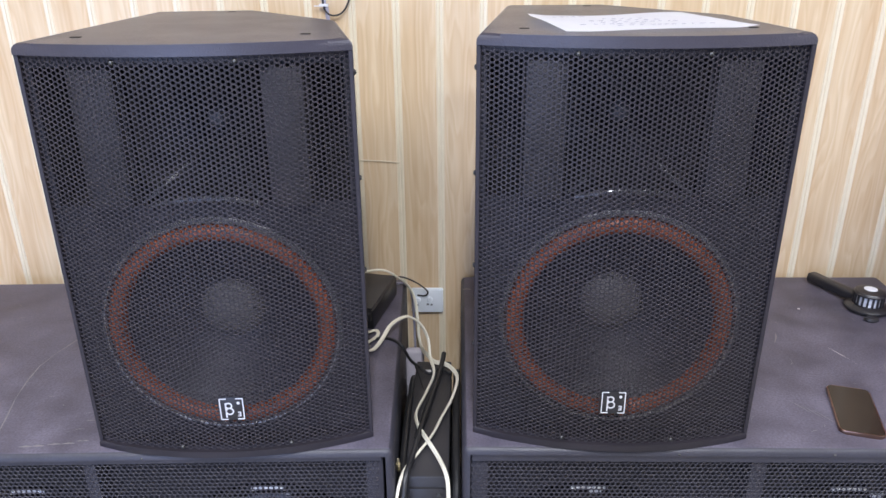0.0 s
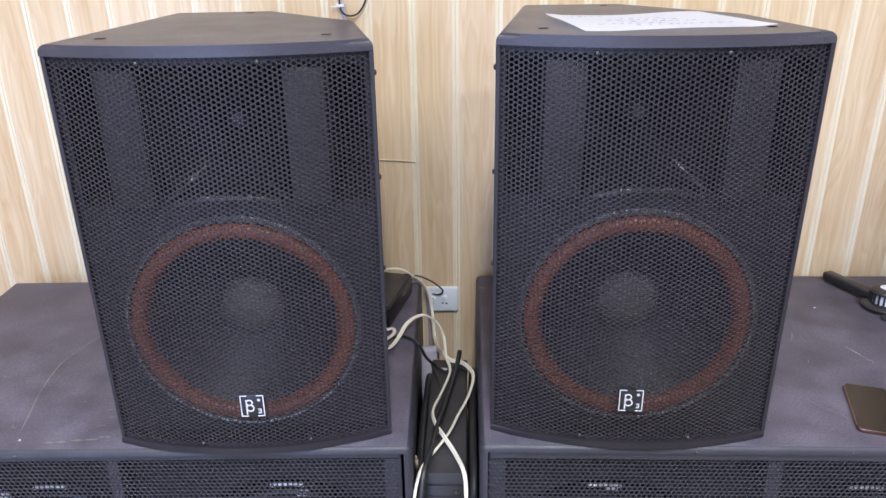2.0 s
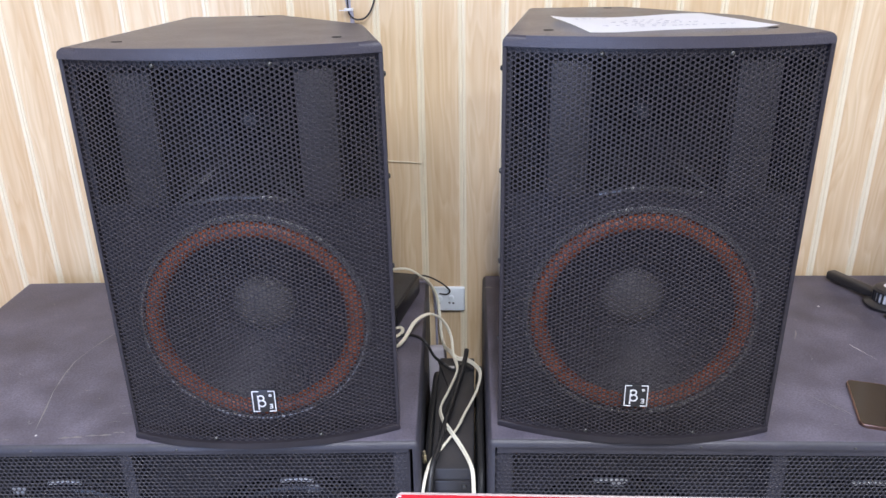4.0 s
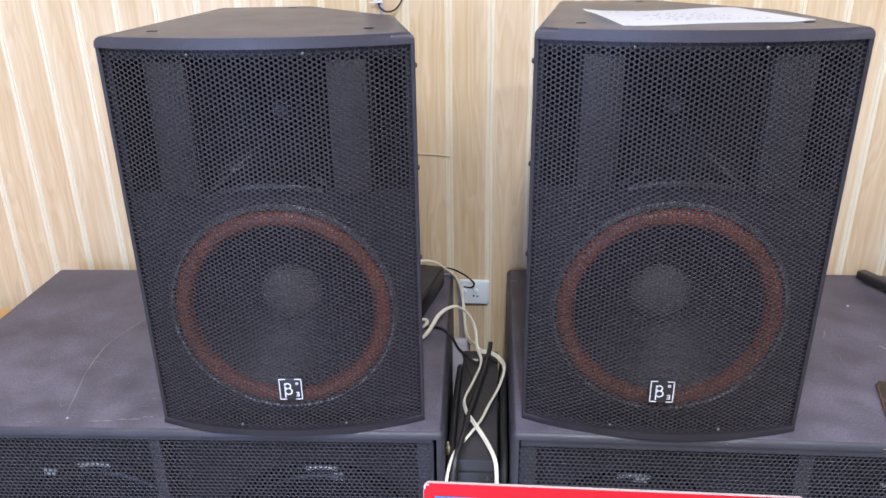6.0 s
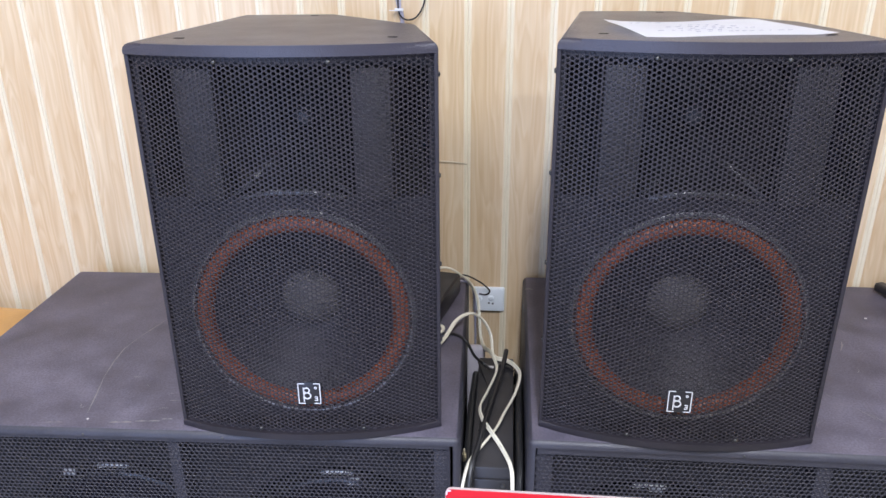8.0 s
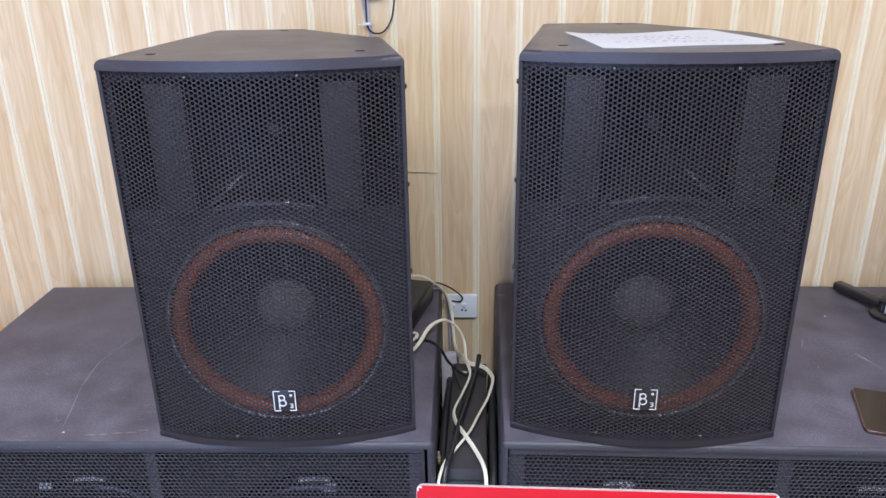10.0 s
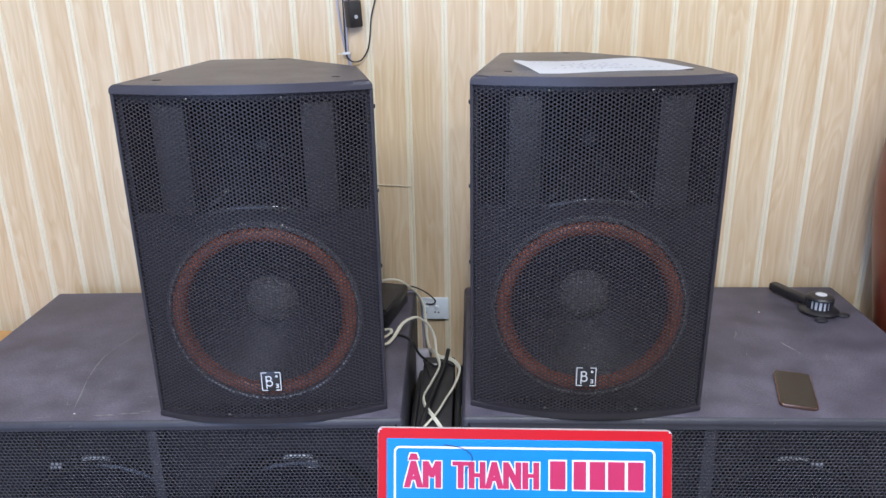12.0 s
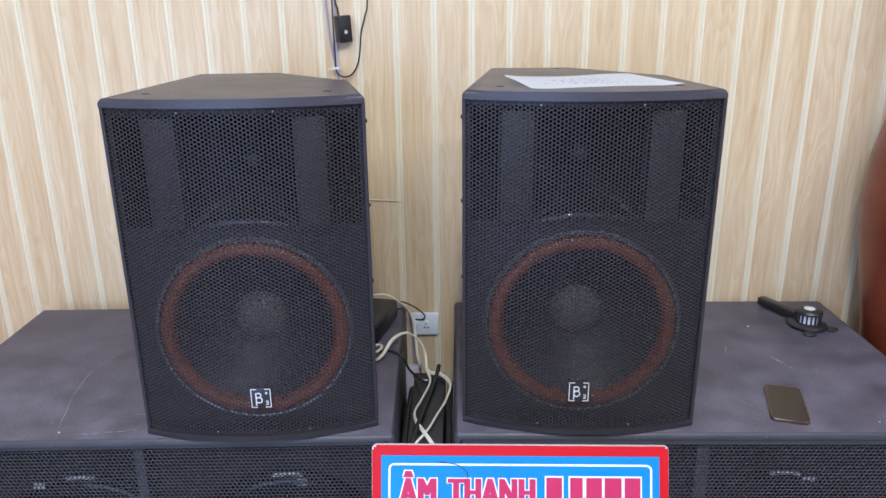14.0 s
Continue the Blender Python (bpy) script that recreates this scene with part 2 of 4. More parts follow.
def lathe(profile, seg=48, m=None, cap=False):
    """Turns (radius, height) pairs round the z axis."""
    bm = bmesh.new()
    rings = []
    for r, h in profile:
        if r < 1e-6:
            rings.append([bm.verts.new((0, 0, h))])
        else:
            rings.append([bm.verts.new((r * math.cos(2 * math.pi * i / seg), r * math.sin(2 * math.pi * i / seg), h)) for i in range(seg)])
    for a, b in zip(rings, rings[1:]):
        for i in range(seg):
            j = (i + 1) % seg
            if len(a) == 1 and len(b) == 1:
                continue
            if len(a) == 1:
                bm.faces.new((a[0], b[j], b[i]))
            elif len(b) == 1:
                bm.faces.new((a[i], a[j], b[0]))
            else:
                bm.faces.new((a[i], a[j], b[j], b[i]))
    if cap and len(rings[0]) > 1:
        bm.faces.new(rings[0][::-1])
    if cap and len(rings[-1]) > 1:
        bm.faces.new(rings[-1])
    bmesh.ops.recalc_face_normals(bm, faces=bm.faces[:])
    if m is not None:
        bm.transform(m)
    return bm


FACE = Matrix.Rotation(radians(90), 4, "X")  # turns a lathe's axis from +z to -y, towards the room


def smooth_path(points, steps=8):
    """Catmull-Rom through the points."""
    p = [Vector(q) for q in points]
    p = [p[0] * 2 - p[1]] + p + [p[-1] * 2 - p[-2]]
    out = []
    for a, b, c, d in zip(p, p[1:], p[2:], p[3:]):
        for i in range(steps):
            t = i / steps
            out.append(0.5 * (2 * b + (c - a) * t + (2 * a - 5 * b + 4 * c - d) * t * t + (3 * b - a - 3 * c + d) * t ** 3))
    out.append(p[-2])
    return out


def tube(points, radius, sides=10, steps=8, offset=None):
    """A round cable along a smooth path; offset moves it sideways, for twin cables."""
    path = smooth_path(points, steps)
    bm = bmesh.new()
    rings, up = [], Vector((0.13, 0.21, 0.97)).normalized()
    for i, q in enumerate(path):
        way = (path[min(i + 1, len(path) - 1)] - path[max(i - 1, 0)]).normalized()
        side = way.cross(up)
        side = side.normalized() if side.length > 1e-4 else Vector((1, 0, 0))
        up = side.cross(way).normalized()
        c = q + side * (offset or 0.0)
        rings.append([bm.verts.new(c + radius * (math.cos(a) * side + math.sin(a) * up)) for a in [2 * math.pi * j / sides for j in range(sides)]])
    for a, b in zip(rings, rings[1:]):
        for j in range(sides):
            k = (j + 1) % sides
            bm.faces.new((a[j], a[k], b[k], b[j]))
    bm.faces.new(rings[0][::-1])
    bm.faces.new(rings[-1])
    bmesh.ops.recalc_face_normals(bm, faces=bm.faces[:])
    return bm


def twin(points, radius, steps=8):
    return merge(tube(points, radius, 8, steps, -radius * 0.92), tube(points, radius, 8, steps, radius * 0.92))


def perforated(name, bend, x0, x1, z0, z1, pitch, hole, thick, material):
    """A steel sheet with staggered holes, bent to y = bend(x); the holes go through it."""
    row, verts, faces = pitch * 0.8660254, [], []
    nz, nx = int((z1 - z0) / row), int((x1 - x0) / pitch)
    dirs = [(math.sin(math.pi / 3 * k), math.cos(math.pi / 3 * k)) for k in range(6)]
    R = pitch / math.sqrt(3)
    for r in range(nz):
        cz = z0 + (r + 0.5) * row
        for c in range(nx):
            cx = x0 + (c + 0.5 + 0.25 * (-1) ** r) * pitch
            n = len(verts)
            for dx, dz in dirs:
                x = cx + R * dx
                verts.append((x, bend(x), cz + R * dz))
            for rad, deep in ((hole * 1.17, 0.0), (hole, thick * 0.35), (hole * 0.97, thick)):
                for dx, dz in dirs:
                    x = cx + rad * dx
                    verts.append((x, bend(x) + deep, cz + rad * dz))
            for k in range(6):
                j = (k + 1) % 6
                for lv in (0, 6, 12):
                    faces.append((n + lv + k, n + lv + j, n + lv + 6 + j, n + lv + 6 + k))
    me = bpy.data.meshes.new(name)
    me.from_pydata(verts, [], faces)
    me.materials.append(material)
    return me


def punched(name, bend, x0, x1, z0, z1, pitch, hole, thick, materials):
    """A bent steel sheet with round holes in upright staggered columns; the second material paints the light caught by
    the hole walls.
    """
    step, verts, faces, slots = pitch * 0.8660254, [], [], []
    nx, nz, n = int((x1 - x0) / step), int((z1 - z0) / pitch), 12
    step = (x1 - x0) / nx
    turns = [(math.cos(-2 * math.pi * k / n), math.sin(-2 * math.pi * k / n)) for k in range(n)]
    for c in range(nx):
        cx = x0 + (c + 0.5) * step
        for q in range(nz):
            cz = z0 + (q + 0.5 + 0.25 * (-1) ** c) * pitch
            first = len(verts)
            for k, (dx, dz) in enumerate(turns):
                far = pitch / math.sqrt(3) * (1.0 if k % 2 == 0 else 0.8660254)
                x = cx + far * dx
                verts.append((x, bend(x), cz + far * dz))
            for rad, deep in ((hole * 1.10, 0.0), (hole, thick * 0.35), (hole * 0.98, thick)):
                for dx, dz in turns:
                    x = cx + rad * dx
                    verts.append((x, bend(x) + deep, cz + rad * dz))
            for level in range(3):
                for k in range(n):
                    a, b = first + level * n + k, first + level * n + (k + 1) % n
                    faces.append((a, b, b + n, a + n))
                    slots.append(0 if level == 0 else 1)
    me = bpy.data.meshes.new(name)
    me.from_pydata(verts, [], faces)
    for one in materials:
        me.materials.append(one)
    me.polygons.foreach_set("material_index", slots)
    return me


def bent_strip(bend, x0, x1, z0, z1, back, seg=24):
    """A narrow upright strip that follows the bend of the grille, a little behind it."""
    pts = [(x0 + (x1 - x0) * i / seg) for i in range(seg + 1)]
    return slab([(x, bend(x) + back) for x in pts] + [(x, bend(x) + back + 0.002) for x in pts[::-1]], z0, z1)


def ribbon(points, width, lift=0.0):
    """A thin flat mark along points that lie on a level surface, tapered at both ends."""
    bm = bmesh.new()
    pts = [Vector(p) for p in points]
    rows = []
    for i, q in enumerate(pts):
        way = (pts[min(i + 1, len(pts) - 1)] - pts[max(i - 1, 0)]).normalized()
        side = Vector((-way.y, way.x, 0))
        w = width * (0.25 if i in (0, len(pts) - 1) else 0.6 + 0.4 * math.sin(i * 2.3))
        rows.append((bm.verts.new(q + side * w / 2 + Vector((0, 0, lift))), bm.verts.new(q - side * w / 2 + Vector((0, 0, lift)))))
    for a, b in zip(rows, rows[1:]):
        bm.faces.new((a[1], b[1], b[0], a[0]))
    bmesh.ops.recalc_face_normals(bm, faces=bm.faces[:])
    return bm


# ---- the room ----
WALL_Y, ROOM_L, ROOM_R, ROOM_B, ROOM_H = 1.765, -2.7, 2.5, -3.4, 2.9
PITCH, FIRST = 0.0976, -1.1205

floor = tagged(new("floor", solid("floor", box(ROOM_L, ROOM_R, ROOM_B, WALL_Y + 0.1, -0.1, -0.006), GROUT)),
               "grey tiled floor of the shop", "floor", kind="structure")
tagged(new("ceiling", solid("ceiling", box(ROOM_L, ROOM_R, ROOM_B, WALL_Y + 0.1, ROOM_H, ROOM_H + 0.1), CEIL)),
       "plain white painted ceiling", "ceiling", kind="structure")
wall = tagged(new("wall_north", solid("wall_north", box(ROOM_L, ROOM_R, WALL_Y + 0.012, WALL_Y + 0.12, 0, ROOM_H), PLASTER)),
              "wall clad with pale wood-print plastic panels", "wall", kind="structure")
tagged(new("wall_west", solid("wall_west", box(ROOM_L - 0.1, ROOM_L, ROOM_B, WALL_Y + 0.1, 0, ROOM_H), PLASTER)),
       "plain cream painted side wall", "wall", kind="structure")
tagged(new("wall_east", solid("wall_east", box(ROOM_R, ROOM_R + 0.1, ROOM_B, WALL_Y + 0.1, 0, ROOM_H), PLASTER)),
       "plain cream painted side wall", "wall", kind="structure")
tagged(new("wall_south", solid("wall_south", merge(
    box(ROOM_L, -2.55, ROOM_B - 0.1, ROOM_B, 0, ROOM_H), box(-0.35, ROOM_R, ROOM_B - 0.1, ROOM_B, 0, ROOM_H),
    box(-2.55, -0.35, ROOM_B - 0.1, ROOM_B, 2.4, ROOM_H)), PLASTER)), "cream wall with a wide open shopfront", "wall", kind="structure")
tagged(new("ground", solid("ground", box(-40, 40, -60, ROOM_B - 0.1, -0.2, -0.01), GROUT)), "grey paving outside the open shopfront",
       "ground", kind="structure")

for lx, ly, _, turn in LAMPS:
    lamp = thing("ceiling_light", pose(lx, ly, ROOM_H, 0, 0, turn), "white ceiling batten with a lit diffuser", "ceiling light", "ceiling lights")
    part("frame", box(-0.63, 0.63, -0.05, 0.05, -0.03, 0, 0.004), LAMPBODY, lamp)
    part("diffuser", box(-0.60, 0.60, -0.035, 0.035, -0.05, -0.031, 0.006), GLOW, lamp)

# ---- loudspeakers ----
SW, SH, BOW = 0.460, 0.663, 0.042
LIP_TOP, LIP_LOW, SIDE = 0.016, 0.012, 0.003


def bow(x, back=0.0):
    u = (x - SW / 2) / (SW / 2)
    return -BOW * (1 - u * u) + back


def speaker_outline(inset=0.0, arc=14):
    front = [(inset + (SW - 2 * inset) * i / arc, bow(inset + (SW - 2 * inset) * i / arc, inset)) for i in range(arc + 1)]
    return front + [(0.418 - inset, 0.257 - inset * 0.4), (0.241 - inset * 0.4, 0.475 - inset), (0.052 + inset, 0.467 - inset)]


def wall_strip(a, b, t, z0, z1):
    """An upright board from a to b, its thickness to the left of the way."""
    way = (Vector(b) - Vector(a)).normalized()
    left = Vector((-way.y, way.x)) * t
    return slab([a, b, tuple(Vector(b) + left), tuple(Vector(a) + left)], z0, z1, 0.0)


def plate_with_holes(w0, w1, z0, z1, holes, y, depth, seg=64):
    """A board facing the room with round (x, z, r) or square (x0, x1, z0, z1) holes through it."""
    me = bpy.data.curves.new("tmp", "CURVE")
    me.dimensions, me.fill_mode, me.extrude = "2D", "BOTH", depth / 2

    def ring(pts):
        s = me.splines.new("POLY")
        s.points.add(len(pts) - 1)
        for q, p in zip(s.points, pts):
            q.co = (p[0], p[1], 0, 1)
        s.use_cyclic_u = True
    ring([(w0, z0), (w1, z0), (w1, z1), (w0, z1)])
    for h in holes:
        if len(h) == 3:
            ring([(h[0] + h[2] * math.cos(2 * math.pi * i / seg), h[1] + h[2] * math.sin(2 * math.pi * i / seg)) for i in range(seg)])
        else:
            ring([(h[0], h[2]), (h[1], h[2]), (h[1], h[3]), (h[0], h[3])])
    ob = new("tmp", me)
    mesh = bpy.data.meshes.new_from_object(ob.evaluated_get(bpy.context.evaluated_depsgraph_get()))
    bpy.data.objects.remove(ob)
    bpy.data.curves.remove(me)
    bm = bmesh.new()
    bm.from_mesh(mesh)
    bpy.data.meshes.remove(mesh)
    bmesh.ops.remove_doubles(bm, verts=bm.verts[:], dist=1e-5)
    bm.transform(Matrix.Translation((0, y, 0)) @ FACE)
    return bm


def logo_badge(parent, m):
    """A black square plate with four white corner brackets and a plain white device."""
    badge = part("badge", box(-0.0205, 0.0205, -0.003, 0, -0.0215, 0.0215, 0.0008), BADGE, parent, "black logo plate with white print", m=m)
    t, y0, y1 = 0.0015, -0.0036, -0.0031
    for sx in (-1, 1):
        a, b = sorted((sx * 0.0190, sx * (0.0190 - t)))
        c, d = sorted((sx * 0.0190, sx * 0.0075))
        bm = merge(box(a, b, y0, y1, -0.0200, 0.0200), box(c, d, y0, y1, 0.0185, 0.0200), box(c, d, y0, y1, -0.0200, -0.0185))
        part("bracket", bm, WHITE, badge)
    stem = box(-0.0104, -0.0084, y0, y1, -0.0160, 0.0115)
    upper = lathe([(0.0038, 0), (0.0058, 0), (0.0058, 0.0005), (0.0038, 0.0005), (0.0038, 0)], 24)
    upper.transform(Matrix.Translation((-0.0046, y1, 0.0062)) @ FACE)
    lower = lathe([(0.0047, 0), (0.0067, 0), (0.0067, 0.0005), (0.0047, 0.0005), (0.0047, 0)], 24)
    lower.transform(Matrix.Translation((-0.0037, y1, -0.0042)) @ FACE)
    part("device", merge(stem, upper, lower), WHITE, badge)
    dot = lathe([(0.0010, 0), (0.0024, 0), (0.0024, 0.0005), (0.0010, 0.0005), (0.0010, 0)], 16)
    dot.transform(Matrix.Translation((0.0110, y1, 0.0110)) @ FACE)
    part("dot", dot, WHITE, badge)
    part("small_mark", merge(box(0.0085, 0.0135, y0, y1, -0.0070, -0.0056), box(0.0095, 0.0135, y0, y1, -0.0105, -0.0092),
                             box(0.0085, 0.0135, y0, y1, -0.0142, -0.0128), box(0.0122, 0.0138, y0, y1, -0.0142, -0.0056)), WHITE, badge)


def loudspeaker(label, m, badge_x, screws):
    sp = thing("loudspeaker", m, label, "loudspeaker", "pair of loudspeakers")
    out = speaker_outline()
    # the box: rounded lid and floor, upright walls, back
    top = slab(out, SH - LIP_TOP, SH)
    rim = [e for e in top.edges if min(e.verts[0].co.z, e.verts[1].co.z) > SH - 0.001]
    bmesh.ops.bevel(top, geom=rim, offset=0.011, segments=4, affect="EDGES", profile=0.5)
    low = slab(out, 0, LIP_LOW, 0.003, 2)
    fl, fr = out[0], out[14]
    rm, br, bl = out[15], out[16], out[17]
    z0, z1 = LIP_LOW - 0.001, SH - LIP_TOP + 0.001
    e = 0.0006
    fl2, fr2 = (fl[0] + e, fl[1] + 0.002), (fr[0] - e, fr[1] + 0.002)
    rm2, br2, bl2 = (rm[0] - e, rm[1] - e), (br[0] - e, br[1] - e), (bl[0] + e, bl[1] - e)
    walls = [wall_strip(fr2, rm2, SIDE, z0, z1), wall_strip(rm2, br2, SIDE, z0, z1), wall_strip(br2, bl2, SIDE, z0, z1),
             wall_strip(bl2, fl2, SIDE, z0, z1)]
    part("top_panel", top, CABINET, sp)
    part("base_panel", low, GRILLE, sp)
    for board in walls:
        part("side_panel", board, CABINET, sp, smooth=False)
    # perforated front
    gz0, gz1 = LIP_LOW, SH - LIP_TOP
    def sheet_bend(x):
        return bow(min(max(x, 0.0), SW), 0.006)
    grille = part("grille", punched("grille", sheet_bend, SIDE + 0.003, SW - SIDE - 0.003, gz0 + 0.002, gz1 - 0.002, 0.0075, 0.00285, 0.0016,
                                    (GRILLE, HOLEEDGE)), None, sp, "perforated black steel grille")
    for za, zb in ((gz0, gz0 + 0.006), (gz1 - 0.008, gz1)):
        part("grille_margin", bent_strip(sheet_bend, 0.004, SW - 0.004, za, zb, 0.0018), GRILLE, grille)
    for x in (0.0002, SW - 0.0067):
        part("grille_edge", box(x, x + 0.0065, bow(min(max(x, 0.0), SW), 0.0015), bow(min(max(x, 0.0), SW), 0.0085), gz0, gz1, 0.0008, 1), GRILLE, grille)
    # board behind the grille with horn mouth, two ports and the woofer's hole
    cx, cz, by = SW / 2, 0.215, 0.012
    horn = (cx - 0.098, cx + 0.098, 0.425, 0.628)
    ports = [(0.016, 0.066, 0.425, 0.628), (SW - 0.066, SW - 0.016, 0.425, 0.628)]
    part("baffle", plate_with_holes(SIDE, SW - SIDE, LIP_LOW, SH - LIP_TOP, [(cx, cz, 0.184), horn, *ports], by + 0.008, 0.016), BAFFLE, sp)
    for a in (0.069, SW - 0.129):
        part("horn_cheek", box(a, a + 0.060, -0.010, by + 0.001, 0.425, 0.628, 0.003), CHEEK, sp)
    for p in ports:
        bm = bmesh.new()
        q = [[bm.verts.new((x, y, z)) for x, z in ((p[0], p[2]), (p[1], p[2]), (p[1], p[3]), (p[0], p[3]))] for y in (by + 0.016, by + 0.15)]
        for i in range(4):
            bm.faces.new((q[0][i], q[0][(i + 1) % 4], q[1][(i + 1) % 4], q[1][i]))
        bm.faces.new(q[1])
        part("port", bm, PORT, sp, smooth=False)
    # horn: a flare from mouth to throat, with a bright throat ring
    bm = bmesh.new()
    rings = []
    for k in range(9):
        u = k / 8
        hw, hh, y = 0.098 * (1 - u) ** 1.25 + 0.014, 0.1015 * (1 - u) ** 0.85 + 0.014, by + 0.002 + 0.13 * u
        hw, hh = min(hw, 0.098), min(hh, 0.1015)
        n = 2 + 6 * (1 - u)
        ring = []
        for i in range(40):
            a = 2 * math.pi * i / 40
            c, s = math.cos(a), math.sin(a)
            ring.append(bm.verts.new((cx + hw * math.copysign(abs(c) ** (2 / n), c), y, 0.5265 + hh * math.copysign(abs(s) ** (2 / n), s))))
        rings.append(ring)
    for a, b in zip(rings, rings[1:]):
        for i in range(40):
            bm.faces.new((a[i], a[(i + 1) % 40], b[(i + 1) % 40], b[i]))
    bm.faces.new(rings[-1])
    bmesh.ops.recalc_face_normals(bm, faces=bm.faces[:])
    flare = part("horn", bm, HORN, sp, "glossy black plastic horn flare")
    part("lower_lip", tube([(cx - 0.080, by - 0.002, 0.424), (cx - 0.03, by - 0.008, 0.434), (cx + 0.03, by - 0.008, 0.434),
                            (cx + 0.080, by - 0.002, 0.424)], 0.0072, 12), HORNLIP, flare)
    part("throat", lathe([(0, 0.012), (0.010, 0.010), (0.017, 0.0)], 24, Matrix.Translation((cx, by + 0.125, 0.5265)) @ FACE), THROAT, flare)
    # woofer
    at = Matrix.Translation((cx, by, cz)) @ FACE
    part("basket_ring", lathe([(0.188, 0.0), (0.188, 0.005), (0.186, 0.007), (0.181, 0.007), (0.179, 0.004)], 72, at), GASKET, sp)
    part("surround", lathe([(0.179, 0.002)] + [(0.165 + 0.0135 * math.cos(math.pi * i / 10), 0.002 + 0.011 * math.sin(math.pi * i / 10))
                                             for i in range(11)] + [(0.150, 0.0)], 72, at), SURROUND, sp, "orange-brown rubber surround")
    part("cone", lathe([(0.152, 0.001), (0.145, -0.006), (0.11, -0.034), (0.075, -0.058), (0.04, -0.078), (0.0, -0.08)], 72, at), CONE, sp)
    part("dust_cap", lathe([(0.054, -0.0715), (0.052, -0.067), (0.045, -0.059), (0.032, -0.051), (0.016, -0.047), (0, -0.0455)], 48, at), CAP, sp)
    part("trim_ring", lathe([(0.1885, 0.0), (0.1900, 0.0035), (0.1880, 0.0050), (0.1862, 0.0035)], 72, at), GASKET, sp)
    part("basket_lip", lathe([(0.1788, 0.003), (0.1800, 0.0052), (0.1822, 0.0086), (0.1840, 0.0090), (0.1850, 0.0060)], 72, at), RIM, sp, "bright inner lip of the basket")
    for sgn in (-1, 1):
        part("corner_rib", tube([(cx + sgn * 0.063, by + 0.011, 0.450), (cx + sgn * 0.076, by + 0.005, 0.440), (cx + sgn * 0.094, by - 0.002, 0.428)], 0.0046, 10), HORNLIP, flare)
    # badge, screws, rigging slots, side bolts
    logo_badge(sp, Matrix.Translation((cx + badge_x, bow(cx, 0.0055), 0.094)))
    for x, z in ((screws[0], SH - 0.024), (screws[1], SH - 0.024), (0.148, LIP_LOW + 0.005), (0.326, LIP_LOW + 0.005)):
        bm = lathe([(0, 0.0026), (0.0020, 0.0023), (0.0034, 0.0011), (0.0037, 0)], 14)
        bm.transform(Matrix.Translation((x, bow(x, 0.0058), z)) @ FACE)
        part("screw", bm, SCREW, sp)
    for x, y in ((0.068, 0.050), (0.390, 0.054), (0.205, 0.430)):
        part("rigging_slot", box(x - 0.007, x + 0.007, y - 0.004, y + 0.004, SH + 0.0005, SH + 0.0010), SLOT, sp)
    for z in (0.615, 0.46, 0.31, 0.17):
        for x, sgn in ((0.0022, -1), (SW - 0.0026, 1)):
            bm = lathe([(0, 0.0052), (0.003, 0.0046), (0.0046, 0.002), (0.0046, 0.0)], 12)
            bm.transform(Matrix.Translation((x, 0.012, z)) @ Matrix.Rotation(radians(90 * sgn), 4, "Y"))
            part("side_bolt", bm, PLASTIC, sp)
    return sp


SUB_L, SUB_R = 0.607, 0.612
loudspeaker("black two-way loudspeaker standing on a wide subwoofer", pose(-0.607, 1.058, SUB_L, 0, 0, 4.0), 0.009, (0.141, 0.304))
loudspeaker("black two-way loudspeaker with a paper lying on top", pose(0.0220, 1.098, SUB_R, 0, 0, -1.6), -0.005, (0.137, 0.312))

# ---- subwoofers ----


